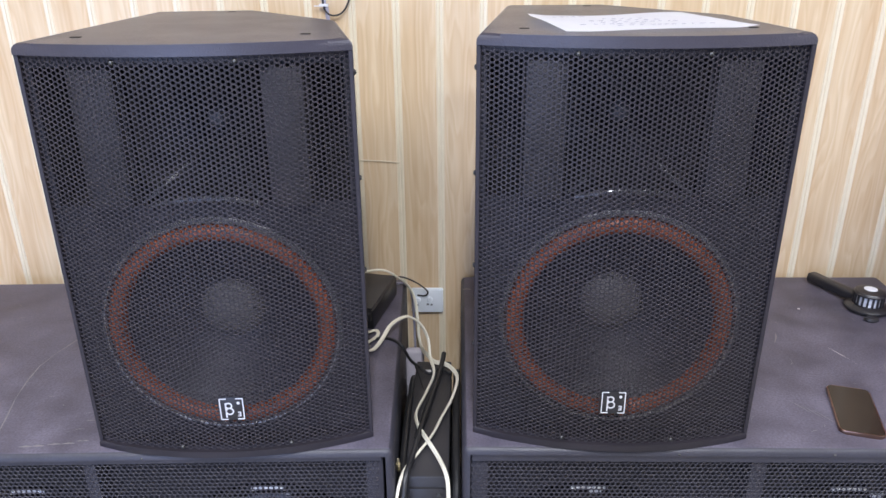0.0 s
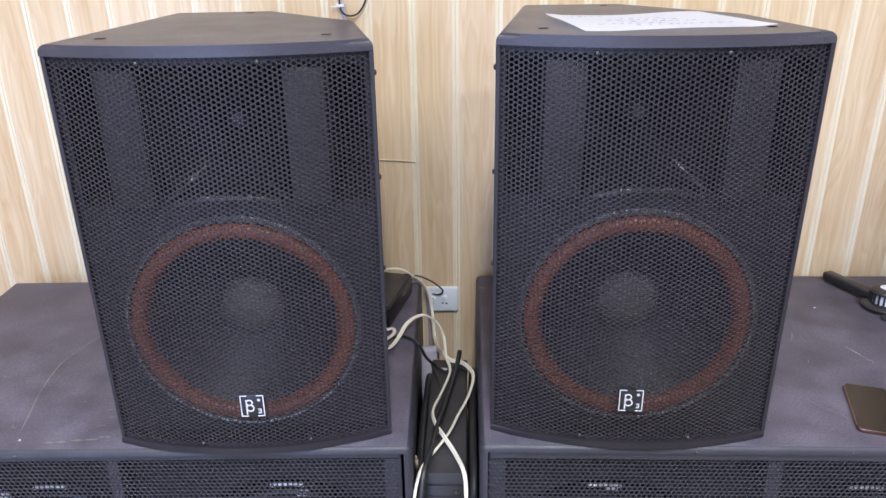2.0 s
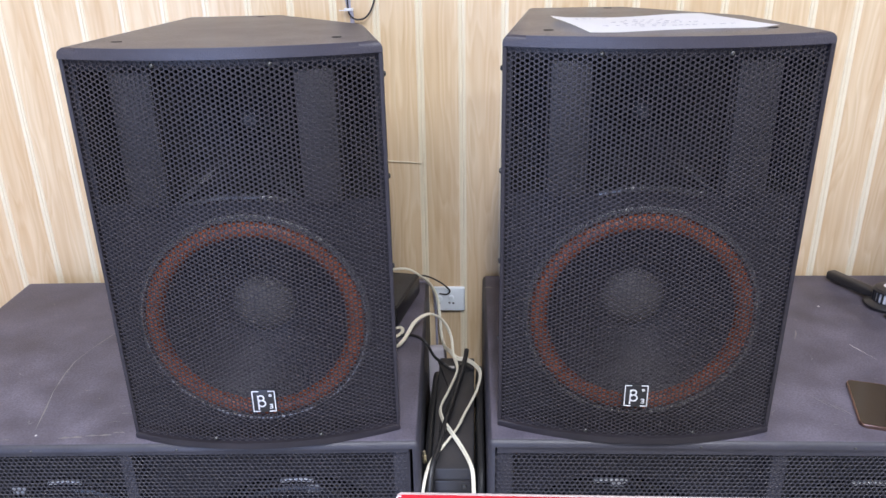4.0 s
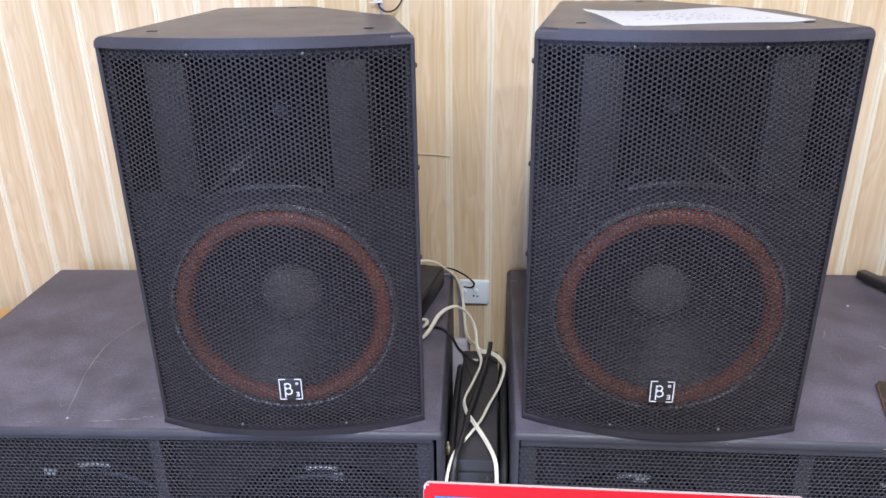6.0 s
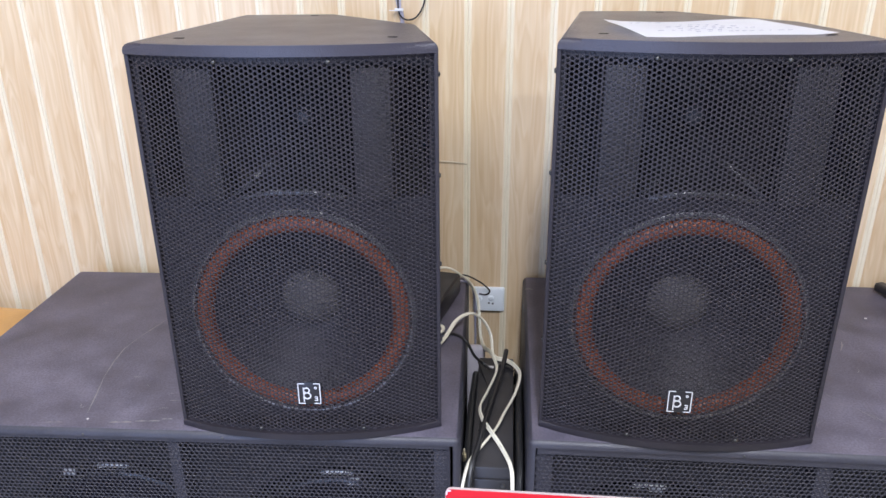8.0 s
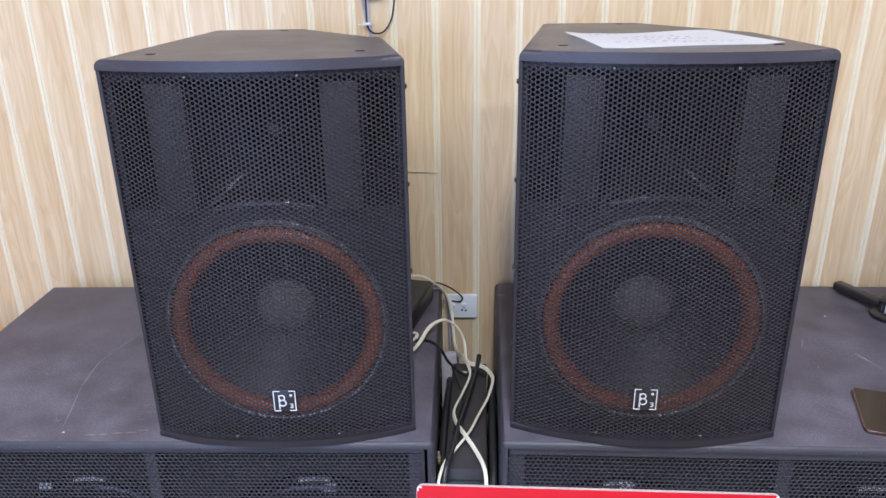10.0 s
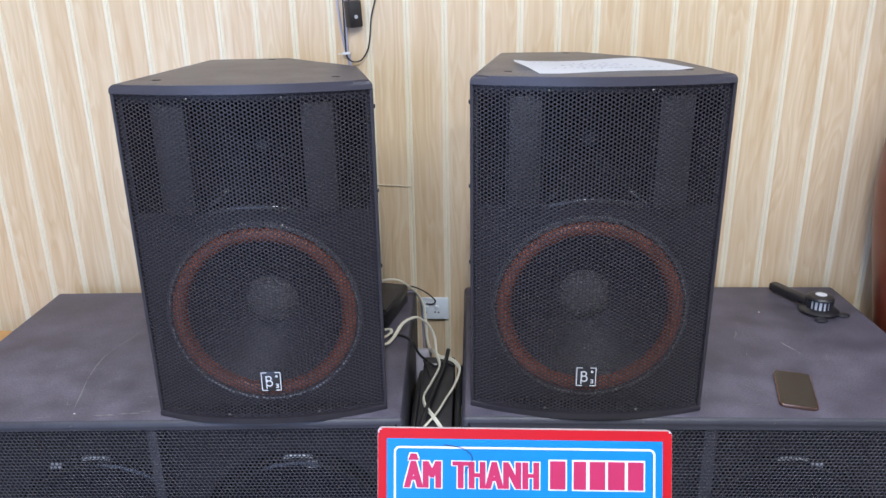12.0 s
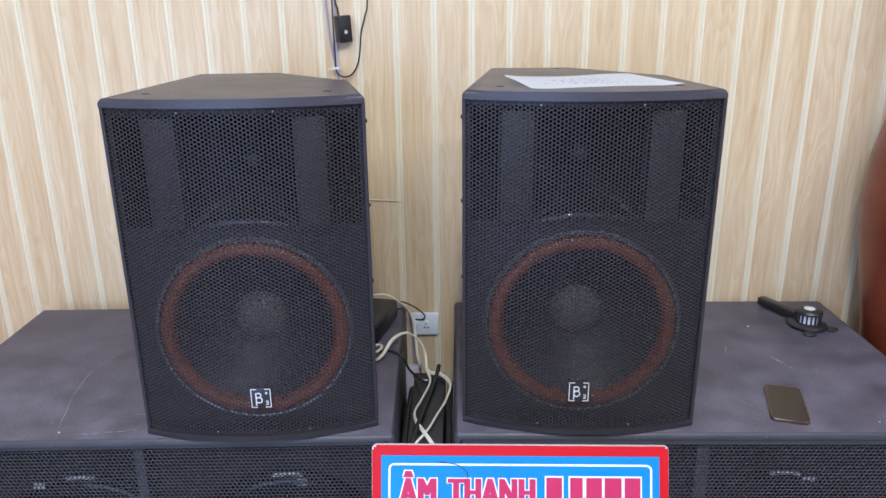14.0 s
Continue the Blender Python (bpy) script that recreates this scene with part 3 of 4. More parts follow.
def subwoofer(label, m, w, d, h, rims, stickers, lip, divider, inner):
    sub = thing("subwoofer", m, label, "subwoofer", "pair of subwoofers")
    t = 0.020
    body = box(0, w, 0, d, 0, h, 0.012, 4)
    # open the front: push a recess into the box
    front = max((f for f in body.faces if f.normal.y < -0.9), key=lambda f: f.calc_area())
    bmesh.ops.inset_region(body, faces=[front], thickness=0.002, depth=0)
    hole = bmesh.ops.extrude_discrete_faces(body, faces=[front])["faces"][0]
    bmesh.ops.translate(body, verts=hole.verts[:], vec=(0, 0.30, 0))
    body.normal_update()
    for f in body.faces:  # dusty tone on the top alone; the darker sides partly paint in shade
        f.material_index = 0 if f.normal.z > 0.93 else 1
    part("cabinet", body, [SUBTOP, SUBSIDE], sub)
    x0, x1, z0, z1 = 0.016, w - 0.020, 0.016, h - lip
    part("grille", perforated("grille", lambda x: 0.007, x0, x1, z0, z1, 0.0090, 0.00385, 0.0015, SUBGRILLE), None, sub,
         "honeycomb-perforated black steel grille")
    rows = int((z1 - z0) / (0.0090 * 0.8660254))
    part("grille_frame", box(x0, x1, 0.0035, 0.010, z0 + rows * 0.0090 * 0.8660254 - 0.001, h - 0.0125, 0.0008, 1), SUBSIDE, sub)
    for a, b in ((x0 - 0.001, x0 + 0.028), (x1 - 0.028, x1 + 0.001)):
        part("side_batten", box(a, b, 0.0088, 0.10, z0, z1, 0.001), SUBGRILLE, sub)
    # the half towards the other cabinet has its board close behind the grille, the outer half is open
    inner_rim = rims[1] if inner[0] > w * 0.3 else rims[0]
    part("baffle", plate_with_holes(inner[0], inner[1], z0, z1, [(inner_rim, 0.294, 0.214)], 0.056, 0.016), BAFFLE, sub)
    part("divider", box(*divider, 0.0088, 0.12, z0, z1, 0.001), SUBGRILLE, sub)
    part("back_board", plate_with_holes(x0, x1, z0, z1, [(x, 0.247, 0.215) for x in rims], 0.095, 0.018), PORT, sub)
    for x, (sx, sz) in zip(rims, stickers):
        at = Matrix.Translation((x, 0.085, 0.247)) @ FACE
        driver = part("woofer", lathe([(0.198, 0.004), (0.185, -0.006), (0.13, -0.06), (0.07, -0.10), (0, -0.105)], 72, at), CONE, sub)
        part("surround", lathe([(0.214, 0.002), (0.210, 0.012), (0.204, 0.014), (0.198, 0.010), (0.196, 0.003)], 72, at), HORN, driver)
        part("rim", lathe([(0.226, 0.0), (0.226, 0.006), (0.222, 0.009), (0.216, 0.008), (0.214, 0.002)], 72, at), HORN, driver)
        # The rim's highlight, added as a short pale arc at its top.
        arc = [(x + 0.222 * math.cos(radians(a)), 0.0765, 0.247 + 0.222 * math.sin(radians(a))) for a in range(82, 99, 4)]
        part("rim_glint", tube(arc, 0.0042, 8, 2), RIMGLINT, driver, "glint on the rim, built as a short bright strip")
        part("sticker", box(sx - 0.012, sx + 0.012, 0.0740, 0.0768, sz + 0.001, sz + 0.017), STICKER, driver)
    for x, z in ((0.36, h - 0.010), (w - 0.42, h - 0.010)):
        bm = lathe([(0, 0.0018), (0.0016, 0.0016), (0.0026, 0)], 12)
        bm.transform(Matrix.Translation((x, 0.0005, z)) @ FACE)
        part("screw", bm, SCREW, sub)
    return sub


left_sub = subwoofer("wide black subwoofer with a scratched top", pose(-1.143, 1.018, 0, 0, 0, 2.0), 1.032, 0.684, SUB_L, (0.356, 0.795),
                     ((0.266, 0.442), (0.824, 0.440)), 0.016, (0.506, 0.527), (0.5275, 0.983))
right_sub = subwoofer("wide black subwoofer with a dusty worn top", pose(0.004, 1.054, 0, 0, 0, 0.2), 1.035, 0.688, SUB_R, (0.230, 0.700),
                      ((0.242, 0.448), (0.752, 0.443)), 0.021, (0.486, 0.512), (0.046, 0.4855))


def scuff(sub, pts, width, material=SCRAPE, z=0.0):
    inv = sub.matrix_world.inverted()
    part("scuff", ribbon([inv @ Vector((x, y, z)) for x, y in pts], width, 0.0006), material, sub, "pale scratch in the coating", smooth=False)


bpy.context.view_layer.update()
scuff(left_sub, [(-0.800, 1.08), (-0.815, 1.14), (-0.832, 1.20), (-0.842, 1.26), (-0.846, 1.31), (-0.838, 1.36), (-0.826, 1.40), (-0.815, 1.44)], 0.0034, z=SUB_L)
for x, y, ln, wd in ((-0.700, 1.062, 0.045, 0.005), (-0.745, 1.055, 0.040, 0.006), (-0.655, 1.072, 0.020, 0.004), (-0.86, 1.046, 0.030, 0.003), (-0.665, 1.13, 0.03, 0.003)):
    scuff(left_sub, [(x + ln * k / 4, y + 0.10 * ln * k / 4 + 0.001 * (k % 2)) for k in range(5)], wd, z=SUB_L)
scuff(right_sub, [(0.757, 1.390), (0.768, 1.366), (0.776, 1.348), (0.784, 1.329)], 0.0018, CHIP, SUB_R)
for x, y in ((0.60, 1.20), (0.615, 1.185), (0.63, 1.17)):
    scuff(right_sub, [(x, y), (x + 0.014, y - 0.022), (x + 0.024, y - 0.040)], 0.0016, SCRAPE, SUB_R)
scuff(right_sub, [(0.006, 1.66), (0.016, 1.665), (0.026, 1.66)], 0.012, SCRAPE, SUB_R)
scuff(right_sub, [(0.655, 1.41), (0.668, 1.435), (0.672, 1.45)], 0.004, SCRAPE, SUB_R)
rnd = random.Random(5)
for sub, cxs, zt in ((left_sub, (-1.1, -0.62), SUB_L), (right_sub, (0.52, 1.0), SUB_R)):
    for _ in range(26):
        x, y, a, ln = rnd.uniform(*cxs), rnd.uniform(1.09, 1.66), rnd.uniform(0, 6.28), rnd.uniform(0.006, 0.03)
        scuff(sub, [(x + k * ln * math.cos(a + 0.2 * k) / 3, y + k * ln * math.sin(a + 0.2 * k) / 3) for k in range(4)], rnd.uniform(0.0010, 0.0022), SCRAPE, zt)
for sub, x, y, zt, r in ((right_sub, 0.769, 1.565, SUB_R, 0.0028), (right_sub, 0.86, 1.10, SUB_R, 0.0018), (right_sub, 0.90, 1.068, SUB_R, 0.0025),
                         (left_sub, -0.173, 1.19, SUB_L, 0.0018), (left_sub, -0.79, 1.063, SUB_L, 0.0022)):
    bm = lathe([(0, 0.0008), (r * 0.8, 0.0007), (r, 0)], 9)
    bm.transform(sub.matrix_world.inverted() @ Matrix.Translation((x, y, zt)))
    part("chip", bm, CHIP, sub, "pale chipped spot")

# ---- paper on the loudspeaker ----
pz = SUB_R + SH
sheet = bmesh.new()
grid = []
for j in range(9):
    rowv = []
    for i in range(17):
        u, v = i / 16, j / 8
        z = 0.0015 + 0.0016 * math.sin(3.0 * u + 2 * v) ** 2 + 0.006 * max(0, 0.14 - u) / 0.14 * (0.25 + 0.75 * math.sin(2.6 * v)) + 0.0015 * max(0, v - 0.8) * 5 * (0.5 + 0.5 * math.sin(9 * u)) + 0.003 * max(0, u - 0.9) * 10 * (1 - v)
        fold = 0.014 * max(0, v - 0.72) / 0.28 * max(0, 0.3 - u) / 0.3
        rowv.append(sheet.verts.new(((u - 0.5) * 0.282 - 0.003 + fold - 0.010 * v * (1 - u) - 0.014 * v * u, (v - 0.5) * 0.215, z)))
    grid.append(rowv)
for j in range(8):
    for i in range(16):
        sheet.faces.new((grid[j][i], grid[j][i + 1], grid[j + 1][i + 1], grid[j + 1][i]))
ret = bmesh.ops.solidify(sheet, geom=sheet.faces[:], thickness=0.0003)
paper = thing("paper", pose(0.265, 1.215, pz, 0, 0, 10.5), "white sheet of paper with handwriting, slightly curled", "paper")
part("sheet", sheet, PAPER, paper)
rnd = random.Random(3)
for row_y, xs in ((0.082, (-0.105, -0.05)), (0.035, (-0.04, 0.02)), (0.012, (-0.07, 0.05)), (-0.012, (-0.06, 0.07)), (-0.035, (-0.10, 0.0)), (-0.055, (-0.05, 0.1))):
    x, marks = xs[0], []
    while x < xs[1]:
        w = rnd.uniform(0.003, 0.009)
        marks.append(box(x, x + w, row_y - 0.0007, row_y + 0.0007 + rnd.uniform(0, 0.0012), 0.0033, 0.0035))
        x += w + rnd.uniform(0.004, 0.012)
    part("writing_line", merge(*marks), INK, paper, "line of small handwriting")

# ---- phone and hand tool on the right subwoofer ----
phone = thing("phone", pose(0.700, 1.164, SUB_R, 0, 0, -15.5), "dark glossy phone lying on the subwoofer", "phone")


def rounded_rect(w, d, r, n=6):
    pts = []
    for cx, cy, a0 in ((w - r, d - r, 0), (-w + r, d - r, 90), (-w + r, -d + r, 180), (w - r, -d + r, 270)):
        pts += [(cx + r * math.cos(radians(a0 + 90 * k / n)), cy + r * math.sin(radians(a0 + 90 * k / n))) for k in range(n + 1)]
    return pts


part("body", slab(rounded_rect(0.0365, 0.0735, 0.010), 0.0, 0.0074, 0.0022, 3), PHONERIM, phone, "copper-coloured metal rim")
part("screen", slab(rounded_rect(0.0347, 0.0717, 0.0085), 0.0072, 0.0079, 0.0002, 1), PHONE, phone, "dark glass screen", smooth=False)

fan = thing("hand_tool", pose(0.921, 1.566, SUB_R) @ Matrix.Diagonal((0.9, 0.9, 0.9, 1)), "black plastic hand tool with slotted drum and straight handle", "hand tool")
part("base", lathe([(0, 0), (0.044, 0), (0.052, 0.004), (0.053, 0.010), (0.048, 0.015), (0.036, 0.018)], 40), PLASTIC, fan)
part("core", lathe([(0.029, 0.016), (0.029, 0.044)], 32), WHITE, fan, "pale inner drum seen between the ribs")
for i in range(18):
    a = 2 * math.pi * i / 18
    rib = box(0.031, 0.036, -0.0022, 0.0022, 0.015, 0.044, 0.0008, 1)
    rib.transform(Matrix.Rotation(a, 4, "Z"))
    part("rib", rib, PLASTIC, fan)
part("cap", lathe([(0.037, 0.043), (0.037, 0.047), (0.033, 0.052), (0.020, 0.055), (0, 0.056)], 36), PLASTIC, fan)
part("cap_label", lathe([(0, 0.0568), (0.015, 0.0562), (0.0155, 0.0555)], 24), WHITE, fan, "round white label")
hd = box(-0.0135, 0.0135, 0, 0.165, -0.011, 0.011, 0.006, 3)
for v in hd.verts:
    k = 1.15 - 0.3 * max(0, min(1, v.co.y / 0.12)) + (0.25 if v.co.y > 0.14 else 0)
    v.co.x *= k
    v.co.z *= k
hd.transform(pose(-0.008, 0.012, 0.021, -1.5, 0, 23))
part("handle", hd, PLASTIC, fan)
for x, y, rz in ((-0.020, -0.064, -15), (0.056, -0.030, 60)):
    f = lathe([(0, 0.0), (0.012, 0), (0.015, 0.004), (0.013, 0.009), (0, 0.011)], 20)
    f.transform(Matrix.Translation((x, y, 0)) @ Matrix.Diagonal((1.2, 0.9, 1, 1)))
    arm = box(-0.006, 0.006, -0.02, 0.02, 0.002, 0.008, 0.002)
    arm.transform(Matrix.Translation((x * 0.8, y * 0.8, 0)) @ Matrix.Rotation(math.atan2(-x, y), 4, "Z"))
    part("foot", merge(f, arm), PLASTIC, fan)

# ---- behind and between the cabinets ----
amp = thing("power_box", pose(-0.189, 1.469, SUB_L, 0, 0, -11.8), "low black electrical box behind the loudspeaker", "power box")
part("case", box(-0.125, 0.0, 0.0, 0.181, 0, 0.046, 0.003), PLASTIC, amp)
part("lid", box(-0.122, -0.003, 0.003, 0.178, 0.0462, 0.050, 0.0015), CASE, amp)
part("clasp", merge(box(-0.030, -0.004, -0.010, 0.001, 0.022, 0.042, 0.002), box(-0.026, -0.018, -0.014, -0.009, 0.006, 0.030, 0.002)), RUBBER, amp)

case = thing("equipment_case", pose(-0.057, 1.085, 0), "narrow black equipment case standing between the subwoofers", "equipment case")
part("body", box(-0.040, 0.038, 0.0, 0.385, 0.0, 0.528, 0.004), CASE, case)
part("front_panel", box(-0.034, 0.032, -0.006, 0.001, 0.02, 0.505, 0.002), PLASTIC, case)
part("panel_rail", box(-0.036, 0.034, -0.009, -0.005, 0.478, 0.484, 0.001), PLASTIC, case)
part("button", lathe([(0, 0.004), (0.004, 0.003), (0.005, 0)], 14, Matrix.Translation((0.020, -0.006, 0.494)) @ FACE), SCREW, case)
part("label", box(-0.022, -0.006, 0.335, 0.347, 0.5285, 0.529), CHIP, case, "small pale label")

pouch = thing("grey_conduit", pose(-0.100, 1.61, 0.0), "short grey plastic duct standing behind the case", "conduit")
part("duct", box(-0.034, 0.012, -0.012, 0.012, 0, 0.478, 0.010, 3), DUCT, pouch)

socket = thing("wall_socket", pose(-0.085, WALL_Y, 0.535), "white double wall socket on the panelled wall", "wall socket")
part("plate", box(-0.0410, 0.0410, -0.012, 0, -0.034, 0.034, 0.004), SOCKET, socket)
part("cover", box(-0.0385, 0.0385, -0.0135, -0.0118, -0.0315, 0.0315, 0.0012), SOCKET, socket)
for x, z, rr in ((0.006, 0.006, 0.0075), (-0.024, 0.004, 0.0075)):
    part("button", lathe([(0, 0.005), (rr * 0.7, 0.0045), (rr, 0.002), (rr, 0)], 20, Matrix.Translation((x, -0.0134, z)) @ FACE), SOCKET, socket)
for x, z in ((0.001, -0.009), (0.011, -0.010), (-0.026, -0.011)):
    part("pin_hole", box(x - 0.0026, x + 0.0026, -0.0139, -0.0134, z - 0.0022, z + 0.0022), SOCKETHOLE, socket)


def cable(label, bm, material, name="cable"):
    return tagged(new(name, solid(name, bm, material, True)), label, "cable", "loose cables")


R2 = 0.0025
cable("ivory twin-core cable over the black box and case", twin([
    (-0.33, 1.585, 0.668), (-0.27, 1.60, 0.670), (-0.22, 1.62, 0.678), (-0.18, 1.64, 0.672), (-0.149, 1.66, 0.643), (-0.126, 1.685, 0.607), (-0.111, 1.685, 0.568),
    (-0.105, 1.665, 0.524), (-0.101, 1.645, 0.488), (-0.090, 1.59, 0.486), (-0.076, 1.50, 0.528), (-0.058, 1.455, 0.536), (-0.036, 1.445, 0.537),
    (-0.018, 1.420, 0.540), (-0.006, 1.378, 0.542), (-0.016, 1.315, 0.537), (-0.037, 1.247, 0.535), (-0.052, 1.195, 0.535), (-0.076, 1.142, 0.534),
    (-0.096, 1.100, 0.534), (-0.106, 1.066, 0.520), (-0.112, 1.050, 0.47), (-0.114, 1.045, 0.38), (-0.112, 1.03, 0.2), (-0.10, 1.00, 0.05), (-0.05, 0.97, 0.004)], R2), IVORY)
cable("ivory twin-core cable arching off the subwoofer", twin([
    (-0.200, 1.375, 0.613), (-0.182, 1.372, 0.613), (-0.172, 1.392, 0.613), (-0.163, 1.415, 0.618), (-0.150, 1.440, 0.632), (-0.132, 1.463, 0.637), (-0.112, 1.482, 0.632),
    (-0.088, 1.498, 0.605), (-0.072, 1.495, 0.570), (-0.066, 1.455, 0.546), (-0.056, 1.405, 0.537), (-0.072, 1.325, 0.535), (-0.086, 1.265, 0.535),
    (-0.080, 1.219, 0.538), (-0.062, 1.172, 0.543), (-0.040, 1.128, 0.538), (-0.024, 1.085, 0.533), (-0.020, 1.067, 0.505), (-0.021, 1.062, 0.45), (-0.03, 1.06, 0.3),
    (-0.05, 1.05, 0.1), (-0.03, 1.00, 0.005)], R2), IVORY)
cable("ivory cable loop on the subwoofer top", twin([
    (-0.26, 1.36, 0.612), (-0.215, 1.43, 0.612), (-0.185, 1.455, 0.613), (-0.176, 1.440, 0.613), (-0.186, 1.415, 0.613), (-0.22, 1.38, 0.612), (-0.28, 1.35, 0.612)], R2 * 0.8), IVORY)
cable("thin black cable from the subwoofer to the case", tube([
    (-0.24, 1.405, 0.611), (-0.185, 1.42, 0.611), (-0.160, 1.425, 0.611), (-0.139, 1.415, 0.611), (-0.121, 1.40, 0.604), (-0.106, 1.405, 0.570), (-0.088, 1.425, 0.540), (-0.066, 1.41, 0.533), (-0.045, 1.43, 0.533), (-0.02, 1.41, 0.533)], 0.0032), RUBBER)
cable("thick black cable across the case", tube([
    (-0.036, 1.470, 0.548), (-0.040, 1.44, 0.540), (-0.048, 1.38, 0.537), (-0.062, 1.29, 0.536), (-0.075, 1.20, 0.542), (-0.084, 1.13, 0.541), (-0.094, 1.08, 0.532), (-0.099, 1.050, 0.48),
    (-0.104, 1.035, 0.38), (-0.10, 1.02, 0.2), (-0.08, 0.98, 0.05), (-0.02, 0.95, 0.006)], 0.0052), RUBBER)
cable("thin black cable down the case top", tube([
    (-0.098, 1.44, 0.533), (-0.082, 1.38, 0.531), (-0.071, 1.335, 0.531), (-0.070, 1.30, 0.531), (-0.083, 1.22, 0.532), (-0.085, 1.19, 0.531)], 0.0018), RUBBER)
cable("thin black cable looping at the wall socket", tube([
    (-0.175, 1.655, 0.640), (-0.145, 1.69, 0.632), (-0.110, 1.715, 0.605), (-0.086, 1.735, 0.575), (-0.083, 1.742, 0.562), (-0.092, 1.746, 0.553), (-0.110, 1.750, 0.553)], 0.0021), RUBBER)
cable("grey cable behind the black box", tube([(-0.20, 1.69, 0.612), (-0.155, 1.687, 0.616), (-0.135, 1.70, 0.606), (-0.122, 1.725, 0.56), (-0.118, 1.74, 0.4), (-0.12, 1.74, 0.05)], 0.003), GREYCAB)
cable("thin white cable between case and subwoofer", tube([(-0.008, 1.34, 0.40), (-0.007, 1.28, 0.46), (-0.007, 1.22, 0.43), (-0.006, 1.13, 0.46), (-0.006, 1.09, 0.42), (-0.006, 1.06, 0.25), (-0.006, 1.04, 0.05), (0.0, 1.0, 0.004)], 0.0020), IVORY)
# Added black fillers: they stand in for the shade in the gaps.
for k, (gx, gz) in enumerate(((-0.008, 0.515), (-0.010, 0.470), (-0.106, 0.500), (-0.107, 0.455))):
    cable("black filler tube that darkens the gap beside the case", tube([(gx - 0.004, 1.62, 0.30), (gx, 1.52, gz - 0.05), (gx + 0.001, 1.40, gz - 0.01), (gx, 1.25, gz), (gx + 0.001, 1.12, gz - 0.02), (gx, 1.08, gz - 0.10), (gx, 1.07, 0.2), (gx, 1.05, 0.02)], 0.0075), RUBBER)
plug = thing("audio_plug", pose(-0.1085, 1.100, 0.530, 24, 0, 4), "brass jack plug hanging between the cabinets", "audio plug")
part("sleeve", lathe([(0, 0), (0.0040, 0.001), (0.0043, 0.022), (0.0036, 0.025), (0, 0.025)], 16), BRASS, plug)
part("pin", lathe([(0.0028, 0.025), (0.0030, 0.036), (0.0020, 0.040), (0, 0.043)], 14), BRASS, plug)
part("cord", tube([(0, 0, 0.001), (0, 0.001, -0.06), (0.002, 0.02, -0.25), (0.002, 0.11, -0.52)], 0.002), RUBBER, plug)

# ---- hanging cables on the wall ----
yw = WALL_Y - 0.006
cable("grey cable hanging down the panelled wall", tube([(-0.345, yw, 2.88), (-0.338, yw, 2.0), (-0.330, yw, 1.60), (-0.322, yw, 1.43), (-0.314, yw, 1.33), (-0.303, yw, 1.262), (-0.297, yw, 1.235), (-0.294, yw, 1.0), (-0.30, yw, 0.30), (-0.30, yw, 0.01)], 0.0030), GREYCAB)
cable("grey cable hanging straight down the wall", tube([(-0.300, yw - 0.005, 2.88), (-0.298, yw - 0.005, 1.8), (-0.298, yw - 0.005, 1.40), (-0.299, yw - 0.005, 1.26), (-0.292, yw - 0.005, 1.20), (-0.288, yw, 0.6), (-0.29, yw, 0.01)], 0.0030), GREYCAB)
cable("black cable looping at the bundle clip", tube([(-0.312, yw - 0.008, 2.88), (-0.306, yw - 0.008, 1.8), (-0.304, yw - 0.008, 1.42), (-0.303, yw - 0.008, 1.30), (-0.302, yw - 0.008, 1.262), (-0.296, yw - 0.008, 1.247), (-0.282, yw - 0.008, 1.240),
       (-0.262, yw - 0.008, 1.246), (-0.246, yw - 0.008, 1.270), (-0.238, yw - 0.008, 1.305), (-0.233, yw - 0.008, 1.35), (-0.222, yw - 0.008, 1.39), (-0.214, yw - 0.008, 1.43), (-0.212, yw - 0.008, 1.6), (-0.22, yw - 0.008, 2.88)], 0.0020), RUBBER)
clip = thing("cable_clip", pose(-0.301, WALL_Y, 1.262), "small white clip holding the cable bundle", "cable clip")
part("strap", box(-0.009, 0.008, -0.018, -0.0145, -0.003, 0.003, 0.001), WHITE, clip)
part("tail", box(-0.022, -0.008, -0.017, -0.0155, -0.0025, -0.0005, 0.0004), WHITE, clip)
part("base", merge(box(-0.0095, -0.0075, -0.0175, 0, -0.003, 0.003), box(0.0065, 0.0085, -0.0175, 0, -0.003, 0.003)), WHITE, clip)
adapter = thing("power_adapter", pose(-0.277, WALL_Y - 0.016, 1.361, 0, -3, 38), "small black power adapter hanging on the wall", "power adapter")
part("case", box(-0.020, 0.017, -0.013, 0.012, -0.034, 0.032, 0.003), PLASTIC, adapter)
part("lid", box(-0.0185, 0.0155, -0.0145, -0.012, -0.032, 0.030, 0.0015), PLASTIC, adapter)
part("label", lathe([(0, 0.0006), (0.0048, 0.0005), (0.005, 0)], 18, Matrix.Translation((-0.002, -0.0146, -0.008)) @ FACE), STICKER, adapter, "round pale label")
part("lead", tube([(-0.010, 0, 0.029), (-0.012, 0.001, 0.05), (-0.018, 0.002, 0.12), (-0.02, 0.003, 0.6)], 0.0024), RUBBER, adapter)
part("plug_tip", box(-0.003, 0.001, -0.004, 0.0, -0.035, -0.030, 0.0005), RUBBER, adapter)
tagged(new("string", solid("string", tube([(-0.246, WALL_Y - 0.003, 0.908), (-0.22, WALL_Y - 0.0045, 0.9065), (-0.18, WALL_Y - 0.0045, 0.9045), (-0.144, WALL_Y - 0.003, 0.900)], 0.0012, 6), BEAD, True)),
       "pale string stretched across one wall panel", "string")

